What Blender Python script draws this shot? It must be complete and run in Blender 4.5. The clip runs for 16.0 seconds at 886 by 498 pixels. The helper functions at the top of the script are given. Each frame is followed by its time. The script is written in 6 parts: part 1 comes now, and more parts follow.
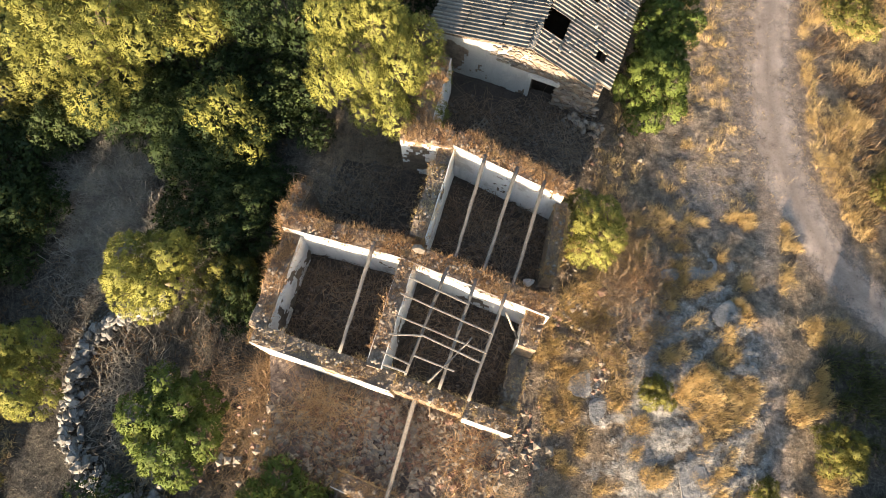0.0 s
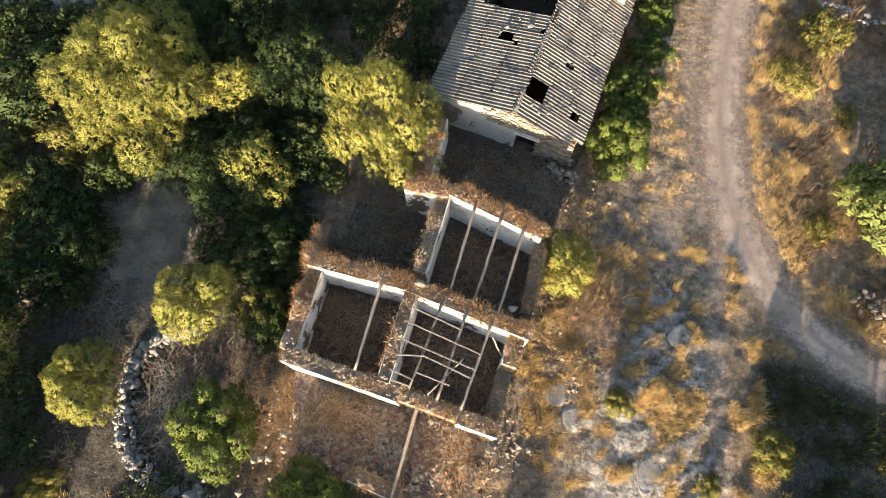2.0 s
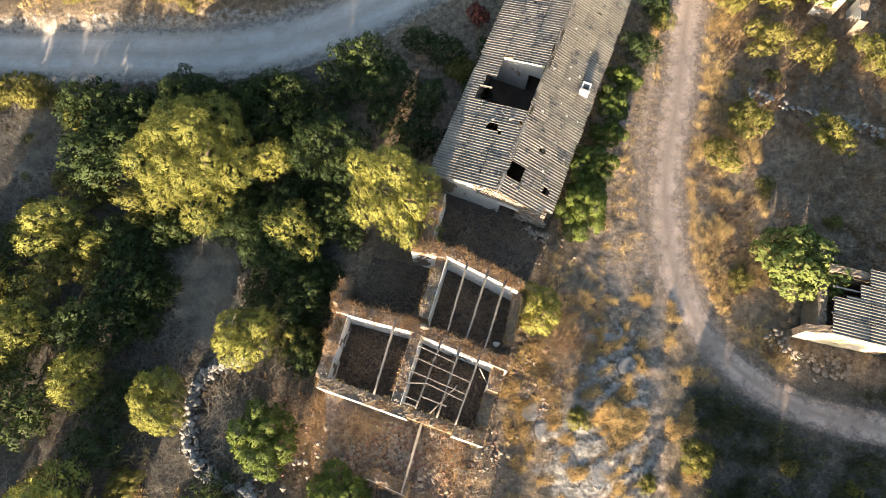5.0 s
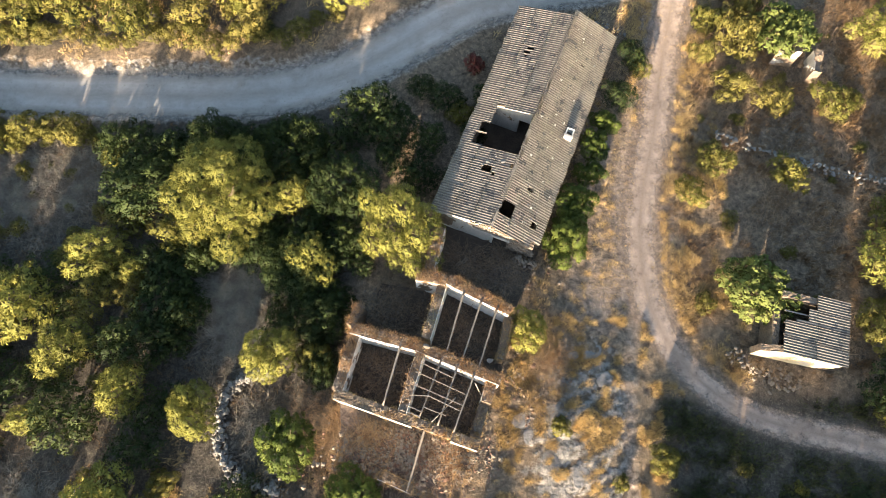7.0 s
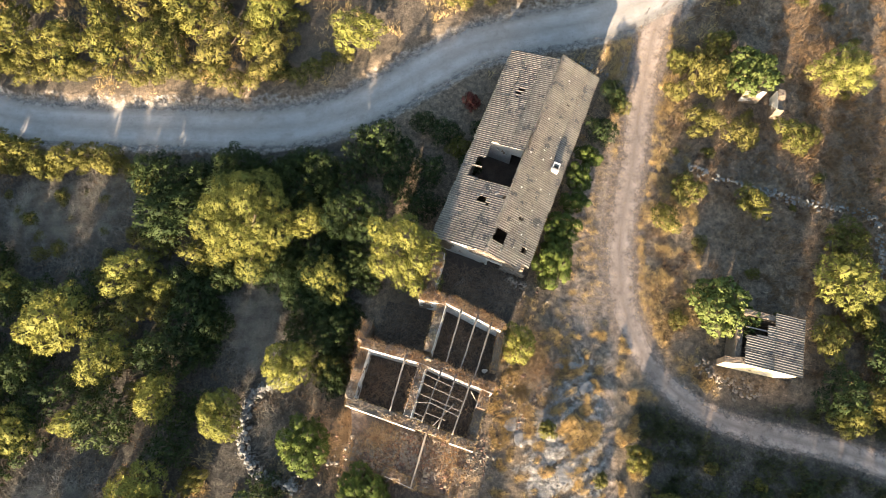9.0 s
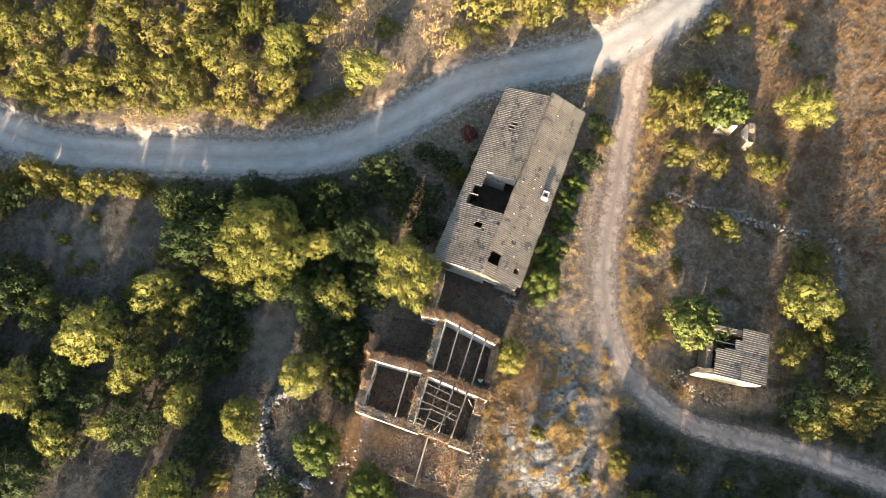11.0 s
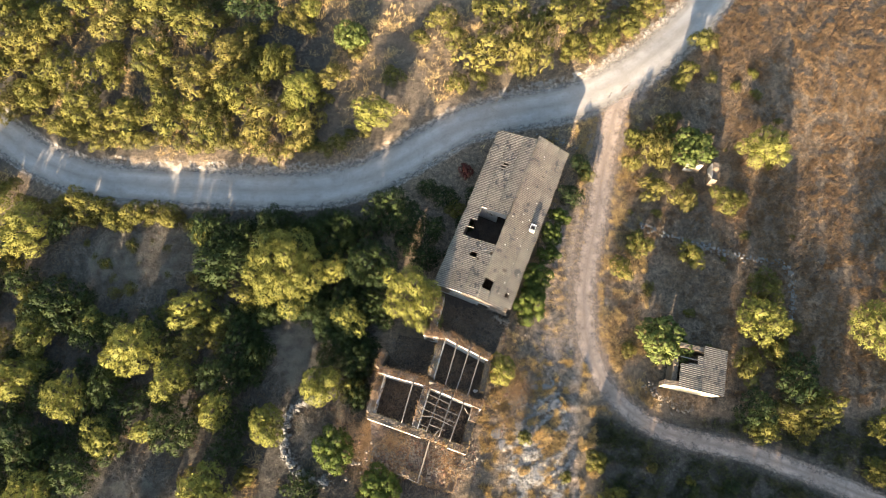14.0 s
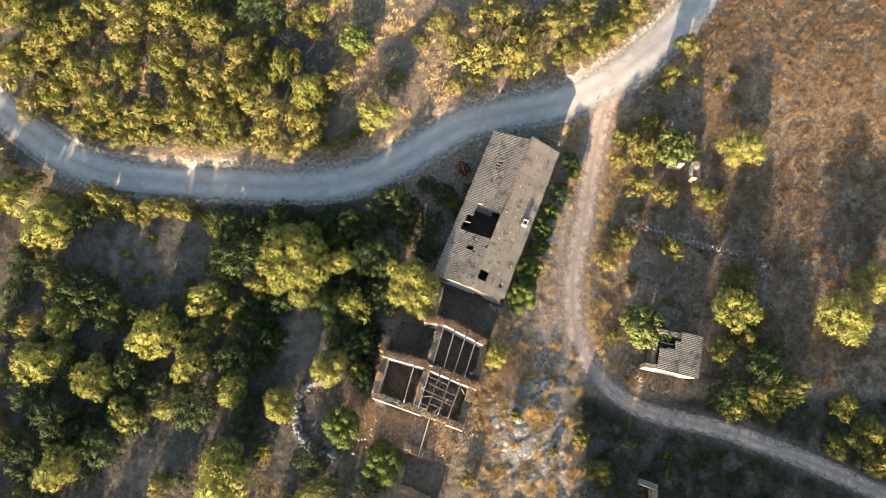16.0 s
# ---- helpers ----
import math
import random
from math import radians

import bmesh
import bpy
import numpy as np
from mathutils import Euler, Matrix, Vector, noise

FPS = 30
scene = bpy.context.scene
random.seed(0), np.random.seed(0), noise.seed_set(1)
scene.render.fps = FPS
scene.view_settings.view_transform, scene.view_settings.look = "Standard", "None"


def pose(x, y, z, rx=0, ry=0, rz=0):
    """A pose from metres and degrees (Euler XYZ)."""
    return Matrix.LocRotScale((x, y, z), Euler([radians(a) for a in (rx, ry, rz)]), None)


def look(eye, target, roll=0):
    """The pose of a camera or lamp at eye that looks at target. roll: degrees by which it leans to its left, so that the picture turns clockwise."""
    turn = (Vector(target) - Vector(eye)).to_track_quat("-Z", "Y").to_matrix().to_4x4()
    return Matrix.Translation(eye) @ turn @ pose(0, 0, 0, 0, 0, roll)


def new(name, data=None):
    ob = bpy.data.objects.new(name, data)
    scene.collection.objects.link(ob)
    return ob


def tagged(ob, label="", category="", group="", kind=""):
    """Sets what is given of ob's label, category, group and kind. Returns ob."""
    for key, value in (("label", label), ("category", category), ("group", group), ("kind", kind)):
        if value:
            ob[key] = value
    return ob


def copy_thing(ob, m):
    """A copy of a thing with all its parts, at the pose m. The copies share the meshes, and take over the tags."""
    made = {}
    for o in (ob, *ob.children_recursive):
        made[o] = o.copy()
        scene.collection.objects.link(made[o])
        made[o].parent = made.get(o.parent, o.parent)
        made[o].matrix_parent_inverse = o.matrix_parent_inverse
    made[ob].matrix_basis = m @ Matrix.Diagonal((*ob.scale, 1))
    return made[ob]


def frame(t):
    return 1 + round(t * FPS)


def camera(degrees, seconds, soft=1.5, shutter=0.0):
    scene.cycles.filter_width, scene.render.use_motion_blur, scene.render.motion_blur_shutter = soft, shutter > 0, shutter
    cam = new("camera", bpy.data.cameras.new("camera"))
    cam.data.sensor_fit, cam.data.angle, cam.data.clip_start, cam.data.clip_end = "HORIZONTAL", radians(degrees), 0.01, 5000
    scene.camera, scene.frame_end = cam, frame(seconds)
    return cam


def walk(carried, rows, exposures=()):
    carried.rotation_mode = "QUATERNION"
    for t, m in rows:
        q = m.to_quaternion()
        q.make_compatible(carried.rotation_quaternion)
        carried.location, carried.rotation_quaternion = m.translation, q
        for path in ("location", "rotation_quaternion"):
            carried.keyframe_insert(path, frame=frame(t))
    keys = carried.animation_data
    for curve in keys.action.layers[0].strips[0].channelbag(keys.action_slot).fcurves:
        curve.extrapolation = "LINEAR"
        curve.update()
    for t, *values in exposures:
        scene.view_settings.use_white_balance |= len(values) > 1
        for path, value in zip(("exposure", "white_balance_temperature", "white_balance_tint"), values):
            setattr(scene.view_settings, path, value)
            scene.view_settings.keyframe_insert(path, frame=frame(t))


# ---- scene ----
cam = camera(68.2, 16.0, soft=0.8)
METRES, EYE, TILT, LEAN, TURN = 42.0, 24.2, -72.6, 0.0, 0.0
ROWS = [
    (0.0, 0.0, 0.0, 0.0, 0.0, 0.0, -0.0),
    (0.5, 0.0001, -0.0173, 0.006, 0.01, -0.09, -0.03),
    (1.0, 0.0001, -0.0453, 0.0145, -0.02, -0.04, -0.03),
    (1.5, 0.0009, -0.0758, 0.0234, -0.04, 0.01, -0.02),
    (2.0, 0.002, -0.1069, 0.0324, -0.05, 0.05, -0.03),
    (2.5, 0.0025, -0.138, 0.0418, -0.09, 0.08, -0.03),
    (3.0, 0.0027, -0.169, 0.0524, -0.1, 0.07, -0.04),
    (3.5, 0.0026, -0.2, 0.0627, -0.14, 0.09, -0.07),
    (4.0, 0.0026, -0.2309, 0.0734, -0.14, 0.09, -0.07),
    (6.5, 0.0009, -0.3828, 0.1248, -0.17, 0.26, -0.13),
    (7.0, 0.0011, -0.4129, 0.1339, -0.17, 0.3, -0.14),
    (7.5, 0.0009, -0.443, 0.1427, -0.18, 0.33, -0.15),
    (8.0, 0.001, -0.4737, 0.151, -0.17, 0.37, -0.14),
    (8.5, 0.0012, -0.5046, 0.1605, -0.16, 0.39, -0.15),
    (9.0, 0.0011, -0.5355, 0.1692, -0.16, 0.43, -0.16),
    (11.5, 0.0009, -0.6879, 0.216, -0.14, 0.52, -0.19),
    (12.0, 0.0009, -0.7179, 0.2255, -0.15, 0.52, -0.19),
    (12.5, 0.0008, -0.7476, 0.235, -0.15, 0.52, -0.2),
    (13.0, 0.0008, -0.7774, 0.2448, -0.15, 0.52, -0.21),
    (13.5, 0.0007, -0.8068, 0.2544, -0.15, 0.52, -0.21),
    (14.0, 0.0005, -0.8361, 0.2635, -0.15, 0.52, -0.22),
    (14.5, 0.0007, -0.8662, 0.2703, -0.16, -0.39, -0.23),
    (15.0, 0.0009, -0.895, 0.281, -0.17, -1.25, -0.24),
    (15.5, 0.0015, -0.9244, 0.2903, -0.18, -1.27, -0.25),
    (16.0, 0.0015, -0.9537, 0.2995, -0.2, -1.4, -0.26),
]
walk(cam, [(t, pose(0, 0, EYE, TILT, LEAN, TURN) @ pose(METRES * x, METRES * y, METRES * z, 90 + pitch, roll, yaw)) for t, x, y, z, yaw, pitch, roll in ROWS],
     [(0.0, 2.6), (2.0, 2.68), (4.0, 2.78), (16.0, 2.8)])
# ---- light: a low sun in the south-south-west and a clear sky ----
SUN_UP, SUN_ROUND = 8.6, 197.0
world = bpy.data.worlds.new("evening_sky")
scene.world = world
world.use_nodes = True
sky = world.node_tree.nodes.new("ShaderNodeTexSky")
sky.sky_type, sky.sun_disc = "NISHITA", False
sky.sun_elevation, sky.sun_rotation = radians(SUN_UP), radians(SUN_ROUND)
sky.air_density, sky.dust_density, sky.ozone_density = 1.0, 1.2, 1.0
back = world.node_tree.nodes["Background"]
back.inputs["Strength"].default_value = 0.097
world.node_tree.links.new(sky.outputs["Color"], back.inputs["Color"])
lamp = bpy.data.lights.new("sun", "SUN")
lamp.energy, lamp.angle, lamp.color = 5.0, radians(0.6), (1.0, 0.80, 0.56)
sun = new("sun", lamp)
away = Vector((math.sin(radians(SUN_ROUND)) * math.cos(radians(SUN_UP)), math.cos(radians(SUN_ROUND)) * math.cos(radians(SUN_UP)), math.sin(radians(SUN_UP))))
sun.matrix_world = look(away * 200, (0, 0, 0))


# ---- materials ----
def net(name):
    m = bpy.data.materials.new(name)
    m.use_nodes = True
    return m, m.node_tree.nodes, m.node_tree.links, m.node_tree.nodes["Principled BSDF"]


def grain(nodes, links, scale, detail=4.0, rough=0.6, stretch=None, world_space=True):
    n = nodes.new("ShaderNodeTexNoise")
    n.inputs["Scale"].default_value, n.inputs["Detail"].default_value, n.inputs["Roughness"].default_value = scale, detail, rough
    if world_space:
        src = nodes.new("ShaderNodeNewGeometry").outputs["Position"]
    else:
        src = nodes.new("ShaderNodeTexCoord").outputs["Object"]
    if stretch:
        mp = nodes.new("ShaderNodeMapping")
        mp.inputs["Scale"].default_value = stretch
        links.new(src, mp.inputs["Vector"])
        src = mp.outputs["Vector"]
    links.new(src, n.inputs["Vector"])
    return n.outputs["Fac"]


def ramp(nodes, links, fac, stops):
    r = nodes.new("ShaderNodeValToRGB")
    r.color_ramp.elements[0].position, r.color_ramp.elements[0].color = stops[0][0], (*stops[0][1], 1)
    r.color_ramp.elements[1].position, r.color_ramp.elements[1].color = stops[-1][0], (*stops[-1][1], 1)
    for p, c in stops[1:-1]:
        e = r.color_ramp.elements.new(p)
        e.color = (*c, 1)
    links.new(fac, r.inputs["Fac"])
    return r.outputs["Color"]


def blend(nodes, links, fac, a, b, mode="MIX"):
    m = nodes.new("ShaderNodeMix")
    m.data_type, m.blend_type = "RGBA", mode
    for sock, v in ((m.inputs[0], fac), (m.inputs[6], a), (m.inputs[7], b)):
        if isinstance(v, (int, float)):
            sock.default_value = v
        elif isinstance(v, tuple):
            sock.default_value = (*v, 1)
        else:
            links.new(v, sock)
    return m.outputs[2]


def relief(nodes, links, bsdf, height, strength, distance):
    b = nodes.new("ShaderNodeBump")
    b.inputs["Strength"].default_value, b.inputs["Distance"].default_value = strength, distance
    links.new(height, b.inputs["Height"])
    links.new(b.outputs["Normal"], bsdf.inputs["Normal"])


def band(nodes, links, fac, lo, hi):
    m = nodes.new("ShaderNodeMapRange")
    m.inputs["From Min"].default_value, m.inputs["From Max"].default_value = lo, hi
    links.new(fac, m.inputs["Value"])
    return m.outputs["Result"]


def surface(name, dark, mid, light, big, fine, rough=0.9, bump=0.5, deep=0.02, own=0.0, stretch=None, local=False):
    """A rough natural surface: two scales of colour, fine relief, and where own > 0 a tone of its own for each object and island."""
    m, n, l, b = net(name)
    f1 = grain(n, l, big, 3, 0.6, stretch, not local)
    f2 = grain(n, l, fine, 6, 0.7, stretch, not local)
    col = ramp(n, l, f1, [(0.3, dark), (0.5, mid), (0.72, light)])
    col = blend(n, l, 0.55, col, ramp(n, l, f2, [(0.28, tuple(v * 0.45 for v in dark)), (0.5, mid), (0.75, light)]))
    if own:
        info = n.new("ShaderNodeObjectInfo").outputs["Random"]
        isl = n.new("ShaderNodeNewGeometry").outputs["Random Per Island"]
        col = blend(n, l, own, col, ramp(n, l, info, [(0.0, tuple(v * 0.5 for v in dark)), (1.0, tuple(min(0.9, v * 1.15) for v in light))]))
        col = blend(n, l, own * 0.7, col, ramp(n, l, isl, [(0.0, dark), (1.0, light)]))
    l.new(col, b.inputs["Base Color"])
    b.inputs["Roughness"].default_value = rough
    b.inputs["Specular IOR Level"].default_value = 0.25
    relief(n, l, b, f2, bump, deep)
    return m


def leafage(name, dark, mid, light, dry=None, through_light=0.35, tufted=False):
    """Leaves or blades. tufted: each tuft has a tone of its own besides each leaf's, and a few tufts are dry."""
    m, n, l, b = net(name)
    geo = n.new("ShaderNodeNewGeometry")
    isl = ramp(n, l, geo.outputs["Random Per Island"], [(0.0, dark), (0.55, mid), (1.0, light)])
    if tufted:
        isl = blend(n, l, 0.55, isl, mid)
    big = grain(n, l, 0.9, 2, 0.5)
    col = blend(n, l, 0.35 if tufted else 0.5, isl, ramp(n, l, big, [(0.35, dark), (0.65, light)]))
    info = n.new("ShaderNodeObjectInfo").outputs["Random"]
    col = blend(n, l, 0.3, col, ramp(n, l, info, [(0.0, tuple(v * 0.7 for v in dark)), (0.5, mid), (1.0, dry or light)]))
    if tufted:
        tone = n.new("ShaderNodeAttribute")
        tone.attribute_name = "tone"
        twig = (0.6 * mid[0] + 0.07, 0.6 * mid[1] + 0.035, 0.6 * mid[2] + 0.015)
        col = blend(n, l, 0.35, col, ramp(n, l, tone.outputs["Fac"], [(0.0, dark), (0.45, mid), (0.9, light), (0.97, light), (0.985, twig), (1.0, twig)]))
    l.new(col, b.inputs["Base Color"])
    b.inputs["Roughness"].default_value = 0.7
    b.inputs["Specular IOR Level"].default_value = 0.12
    tr = n.new("ShaderNodeBsdfTranslucent")
    l.new(col, tr.inputs["Color"])
    mx = n.new("ShaderNodeMixShader")
    mx.inputs[0].default_value = through_light
    out = n["Material Output"]
    l.new(b.outputs["BSDF"], mx.inputs[1])
    l.new(tr.outputs["BSDF"], mx.inputs[2])
    l.new(mx.outputs["Shader"], out.inputs["Surface"])
    return m


OLIVE = leafage("olive_leaves", (0.066, 0.074, 0.022), (0.158, 0.16, 0.038), (0.265, 0.25, 0.062), (0.215, 0.195, 0.05), 0.2, True)
MASTIC = leafage("mastic_leaves", (0.008, 0.016, 0.0075), (0.022, 0.037, 0.013), (0.062, 0.08, 0.021), (0.052, 0.064, 0.02), 0.2, True)
MAQUIS = leafage("maquis_leaves", (0.030, 0.037, 0.011), (0.104, 0.102, 0.024), (0.20, 0.18, 0.044), (0.215, 0.145, 0.06), 0.2, True)
ELM = leafage("elm_leaves", (0.025, 0.044, 0.011), (0.062, 0.088, 0.018), (0.13, 0.152, 0.034), None, 0.2, True)
FIG = leafage("fig_leaves", (0.036, 0.055, 0.015), (0.088, 0.113, 0.03), (0.165, 0.185, 0.055), None, 0.2, True)
RED_LEAF = leafage("red_leaves", (0.07, 0.02, 0.018), (0.13, 0.04, 0.034), (0.19, 0.07, 0.055), None, 0.2, True)
STRAW = leafage("dry_grass_blades", (0.30, 0.195, 0.08), (0.52, 0.37, 0.165), (0.69, 0.53, 0.28), None, 0.3)
THISTLE = leafage("dry_thistle_blades", (0.075, 0.046, 0.026), (0.145, 0.092, 0.05), (0.25, 0.165, 0.092), None, 0.2)
RUST = leafage("rusty_dry_weeds", (0.19, 0.105, 0.055), (0.33, 0.20, 0.105), (0.48, 0.34, 0.19), None, 0.25)
BRUSH = leafage("grey_dry_brush", (0.045, 0.039, 0.032), (0.12, 0.106, 0.09), (0.33, 0.30, 0.25), None, 0.1)
BRAMBLE = leafage("dry_bramble_stalks", (0.10, 0.07, 0.05), (0.19, 0.135, 0.09), (0.30, 0.22, 0.15), None, 0.05)
WEED = leafage("green_weed_blades", (0.012, 0.017, 0.008), (0.038, 0.047, 0.017), (0.12, 0.12, 0.046), None, 0.2)
BARK = surface("bark", (0.07, 0.055, 0.04), (0.13, 0.10, 0.075), (0.21, 0.17, 0.13), 3, 30, 0.95, 0.8, 0.02)
STONE = surface("rubble_stone", (0.075, 0.062, 0.052), (0.14, 0.115, 0.095), (0.23, 0.195, 0.16), 1.7, 18, 0.92, 0.6, 0.015, own=0.4)
GREY_STONE = surface("grey_field_stone", (0.08, 0.077, 0.074), (0.145, 0.14, 0.135), (0.23, 0.222, 0.212), 1.5, 14, 0.9, 0.6, 0.015, own=0.35)
ROCK = surface("bare_rock", (0.10, 0.095, 0.092), (0.17, 0.162, 0.158), (0.25, 0.24, 0.232), 1.4, 9, 0.92, 1.0, 0.06)
WALL_CORE = surface("earth_mortar_and_rubble", (0.085, 0.062, 0.046), (0.165, 0.125, 0.094), (0.28, 0.22, 0.168), 3.5, 13, 0.96, 1.0, 0.08)
OLD_WOOD = surface("weathered_timber", (0.045, 0.037, 0.032), (0.118, 0.102, 0.090), (0.25, 0.226, 0.204), 3.2, 16, 0.88, 0.6, 0.01, own=0.3)
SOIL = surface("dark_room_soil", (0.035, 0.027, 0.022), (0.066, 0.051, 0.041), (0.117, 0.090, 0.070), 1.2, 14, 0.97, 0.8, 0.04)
TERRACE = surface("reddish_terrace_soil", (0.035, 0.028, 0.026), (0.095, 0.073, 0.064), (0.21, 0.168, 0.146), 2.2, 7, 0.97, 1.0, 0.06)
TILE_RED = surface("broken_brick", (0.10, 0.055, 0.040), (0.16, 0.092, 0.068), (0.22, 0.135, 0.104), 3, 22, 0.9, 0.5, 0.01, own=0.3)
CONCRETE = surface("pale_cement", (0.312, 0.296, 0.265), (0.429, 0.406, 0.374), (0.530, 0.507, 0.468), 2.0, 25, 0.85, 0.4, 0.006)


def plaster(name, tint):
    """Old limewash: stained, with grey patches where it has worn off."""
    m, n, l, b = net(name)
    big = grain(n, l, 0.9, 4, 0.6)
    streak = grain(n, l, 2.2, 5, 0.7, (1.0, 1.0, 0.25))
    fine = grain(n, l, 24, 5, 0.7)
    col = ramp(n, l, streak, [(0.3, tuple(v * 0.62 for v in tint)), (0.45, tuple(v * 0.9 for v in tint)), (0.6, tint)])
    worn = band(n, l, big, 0.56, 0.66)
    col = blend(n, l, worn, col, (0.34, 0.31, 0.28))
    col = blend(n, l, 0.18, col, ramp(n, l, fine, [(0.3, (0.3, 0.27, 0.24)), (0.7, (0.85, 0.82, 0.78))]))
    l.new(col, b.inputs["Base Color"])
    b.inputs["Roughness"].default_value = 0.9
    relief(n, l, b, fine, 0.35, 0.01)
    return m


LIME = plaster("old_limewash", (0.60, 0.58, 0.555))
# worn grey limewash, darkened further to paint in the shade on the gable
GREY_LIME = plaster("dimmed_limewash", (0.27, 0.262, 0.25))
OCHRE = plaster("ochre_limewash", (0.52, 0.42, 0.24))


def roofing():
    """Fibre-cement sheet: brown-grey, blotched, with lichen spots and darker valleys, each sheet with a tone of its
    own.
    """
    m, n, l, b = net("fibre_cement_sheet")
    big = grain(n, l, 0.5, 5, 0.65)
    blot = grain(n, l, 2.6, 6, 0.75)
    spots = grain(n, l, 9, 5, 0.75)
    fine = grain(n, l, 40, 4, 0.7)
    col = ramp(n, l, big, [(0.3, (0.110, 0.097, 0.086)), (0.5, (0.188, 0.164, 0.142)), (0.7, (0.275, 0.240, 0.205))])
    info = n.new("ShaderNodeObjectInfo").outputs["Random"]
    col = blend(n, l, 0.5, col, ramp(n, l, info, [(0.0, (0.080, 0.074, 0.069)), (0.3, (0.148, 0.132, 0.118)), (0.65, (0.215, 0.187, 0.160)), (1.0, (0.325, 0.285, 0.240))]))
    col = blend(n, l, 0.4, col, ramp(n, l, blot, [(0.3, (0.055, 0.050, 0.046)), (0.5, (0.188, 0.164, 0.142)), (0.7, (0.350, 0.310, 0.265))]))
    col = blend(n, l, band(n, l, spots, 0.58, 0.68), col, (0.380, 0.332, 0.265))
    col = blend(n, l, band(n, l, spots, 0.40, 0.33), col, (0.045, 0.038, 0.030))
    col = blend(n, l, 0.25, col, ramp(n, l, fine, [(0.35, (0.050, 0.043, 0.035)), (0.65, (0.360, 0.314, 0.252))]))
    worn = grain(n, l, 1.1, 4, 0.8, (1.0, 1.0, 1.0))
    col = blend(n, l, band(n, l, worn, 0.57, 0.61), col, (0.085, 0.083, 0.082))
    valley_dark = n.new("ShaderNodeAttribute")
    valley_dark.attribute_name = "valley"
    col = blend(n, l, valley_dark.outputs["Fac"], col, (0.035, 0.028, 0.023))
    l.new(col, b.inputs["Base Color"])
    b.inputs["Roughness"].default_value = 0.88
    b.inputs["Specular IOR Level"].default_value = 0.2
    relief(n, l, b, fine, 0.3, 0.004)
    return m


SHEET = roofing()


def soil_sheet():
    """Open ground: dry soil and straw litter, cracked bare rock, gravel, and dark leaf litter that also carries painted
    shade, by masks laid on the mesh.
    """
    m, n, l, b = net("open_ground")

    def mask(key):
        a = n.new("ShaderNodeAttribute")
        a.attribute_name = key
        return a.outputs["Fac"]
    big = grain(n, l, 0.25, 4, 0.6)
    patch = grain(n, l, 1.3, 6, 0.7)
    fine = grain(n, l, 7, 8, 0.8)
    grit = grain(n, l, 24, 5, 0.85)
    crack = n.new("ShaderNodeTexVoronoi")
    crack.feature = "DISTANCE_TO_EDGE"
    crack.inputs["Scale"].default_value = 1.1
    warp = n.new("ShaderNodeTexNoise")
    warp.inputs["Scale"].default_value, warp.inputs["Detail"].default_value = 2.5, 4
    pos = n.new("ShaderNodeNewGeometry").outputs["Position"]
    l.new(pos, warp.inputs["Vector"])
    l.new(blend(n, l, 0.35, pos, warp.outputs["Color"], "ADD"), crack.inputs["Vector"])
    split = band(n, l, crack.outputs["Distance"], 0.0, 0.5)
    base = ramp(n, l, fine, [(0.28, (0.06, 0.047, 0.038)), (0.45, (0.128, 0.105, 0.086)), (0.58, (0.178, 0.146, 0.117)), (0.74, (0.28, 0.232, 0.178))])
    base = blend(n, l, 0.45, base, ramp(n, l, patch, [(0.32, (0.085, 0.066, 0.052)), (0.5, (0.14, 0.108, 0.078)), (0.68, (0.24, 0.168, 0.098))]))
    base = blend(n, l, 0.25, base, ramp(n, l, big, [(0.35, (0.11, 0.09, 0.072)), (0.65, (0.20, 0.14, 0.085))]))
    lay = n.new("ShaderNodeMapping")
    lay.inputs["Rotation"].default_value, lay.inputs["Scale"].default_value = (0, 0, radians(-30)), (0.8, 3.2, 1.0)
    l.new(pos, lay.inputs["Vector"])
    seam = n.new("ShaderNodeTexNoise")
    seam.inputs["Scale"].default_value, seam.inputs["Detail"].default_value, seam.inputs["Roughness"].default_value = 1.5, 8, 0.72
    l.new(lay.outputs["Vector"], seam.inputs["Vector"])
    rock = ramp(n, l, fine, [(0.28, (0.09, 0.088, 0.088)), (0.5, (0.19, 0.183, 0.18)), (0.72, (0.29, 0.275, 0.265))])
    rock = blend(n, l, 0.5, rock, ramp(n, l, seam.outputs["Fac"], [(0.34, (0.05, 0.047, 0.046)), (0.46, (0.17, 0.165, 0.163)), (0.58, (0.25, 0.235, 0.222)), (0.66, (0.30, 0.225, 0.14))]))
    mottle = grain(n, l, 2.6, 9, 0.78)
    gravel = ramp(n, l, fine, [(0.28, (0.10, 0.08, 0.068)), (0.5, (0.222, 0.180, 0.156)), (0.72, (0.36, 0.302, 0.268))])
    grey = ramp(n, l, fine, [(0.28, (0.15, 0.135, 0.124)), (0.5, (0.225, 0.206, 0.192)), (0.72, (0.31, 0.29, 0.273))])
    # leaf litter, darkened further so that its colour holds the deep shade
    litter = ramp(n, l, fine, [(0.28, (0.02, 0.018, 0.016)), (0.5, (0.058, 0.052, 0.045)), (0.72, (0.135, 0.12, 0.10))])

    def worn(key, width):
        s = n.new("ShaderNodeMath")
        s.operation = "ADD"
        l.new(mask(key), s.inputs[0])
        l.new(patch, s.inputs[1])
        return band(n, l, s.outputs[0], 1.0 - width, 1.0 + width)
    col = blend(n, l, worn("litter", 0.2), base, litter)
    rocky = worn("rock", 0.06)
    col = blend(n, l, rocky, col, rock)
    col = blend(n, l, worn("gravel", 0.2), col, gravel)
    col = blend(n, l, worn("grey", 0.15), col, grey)
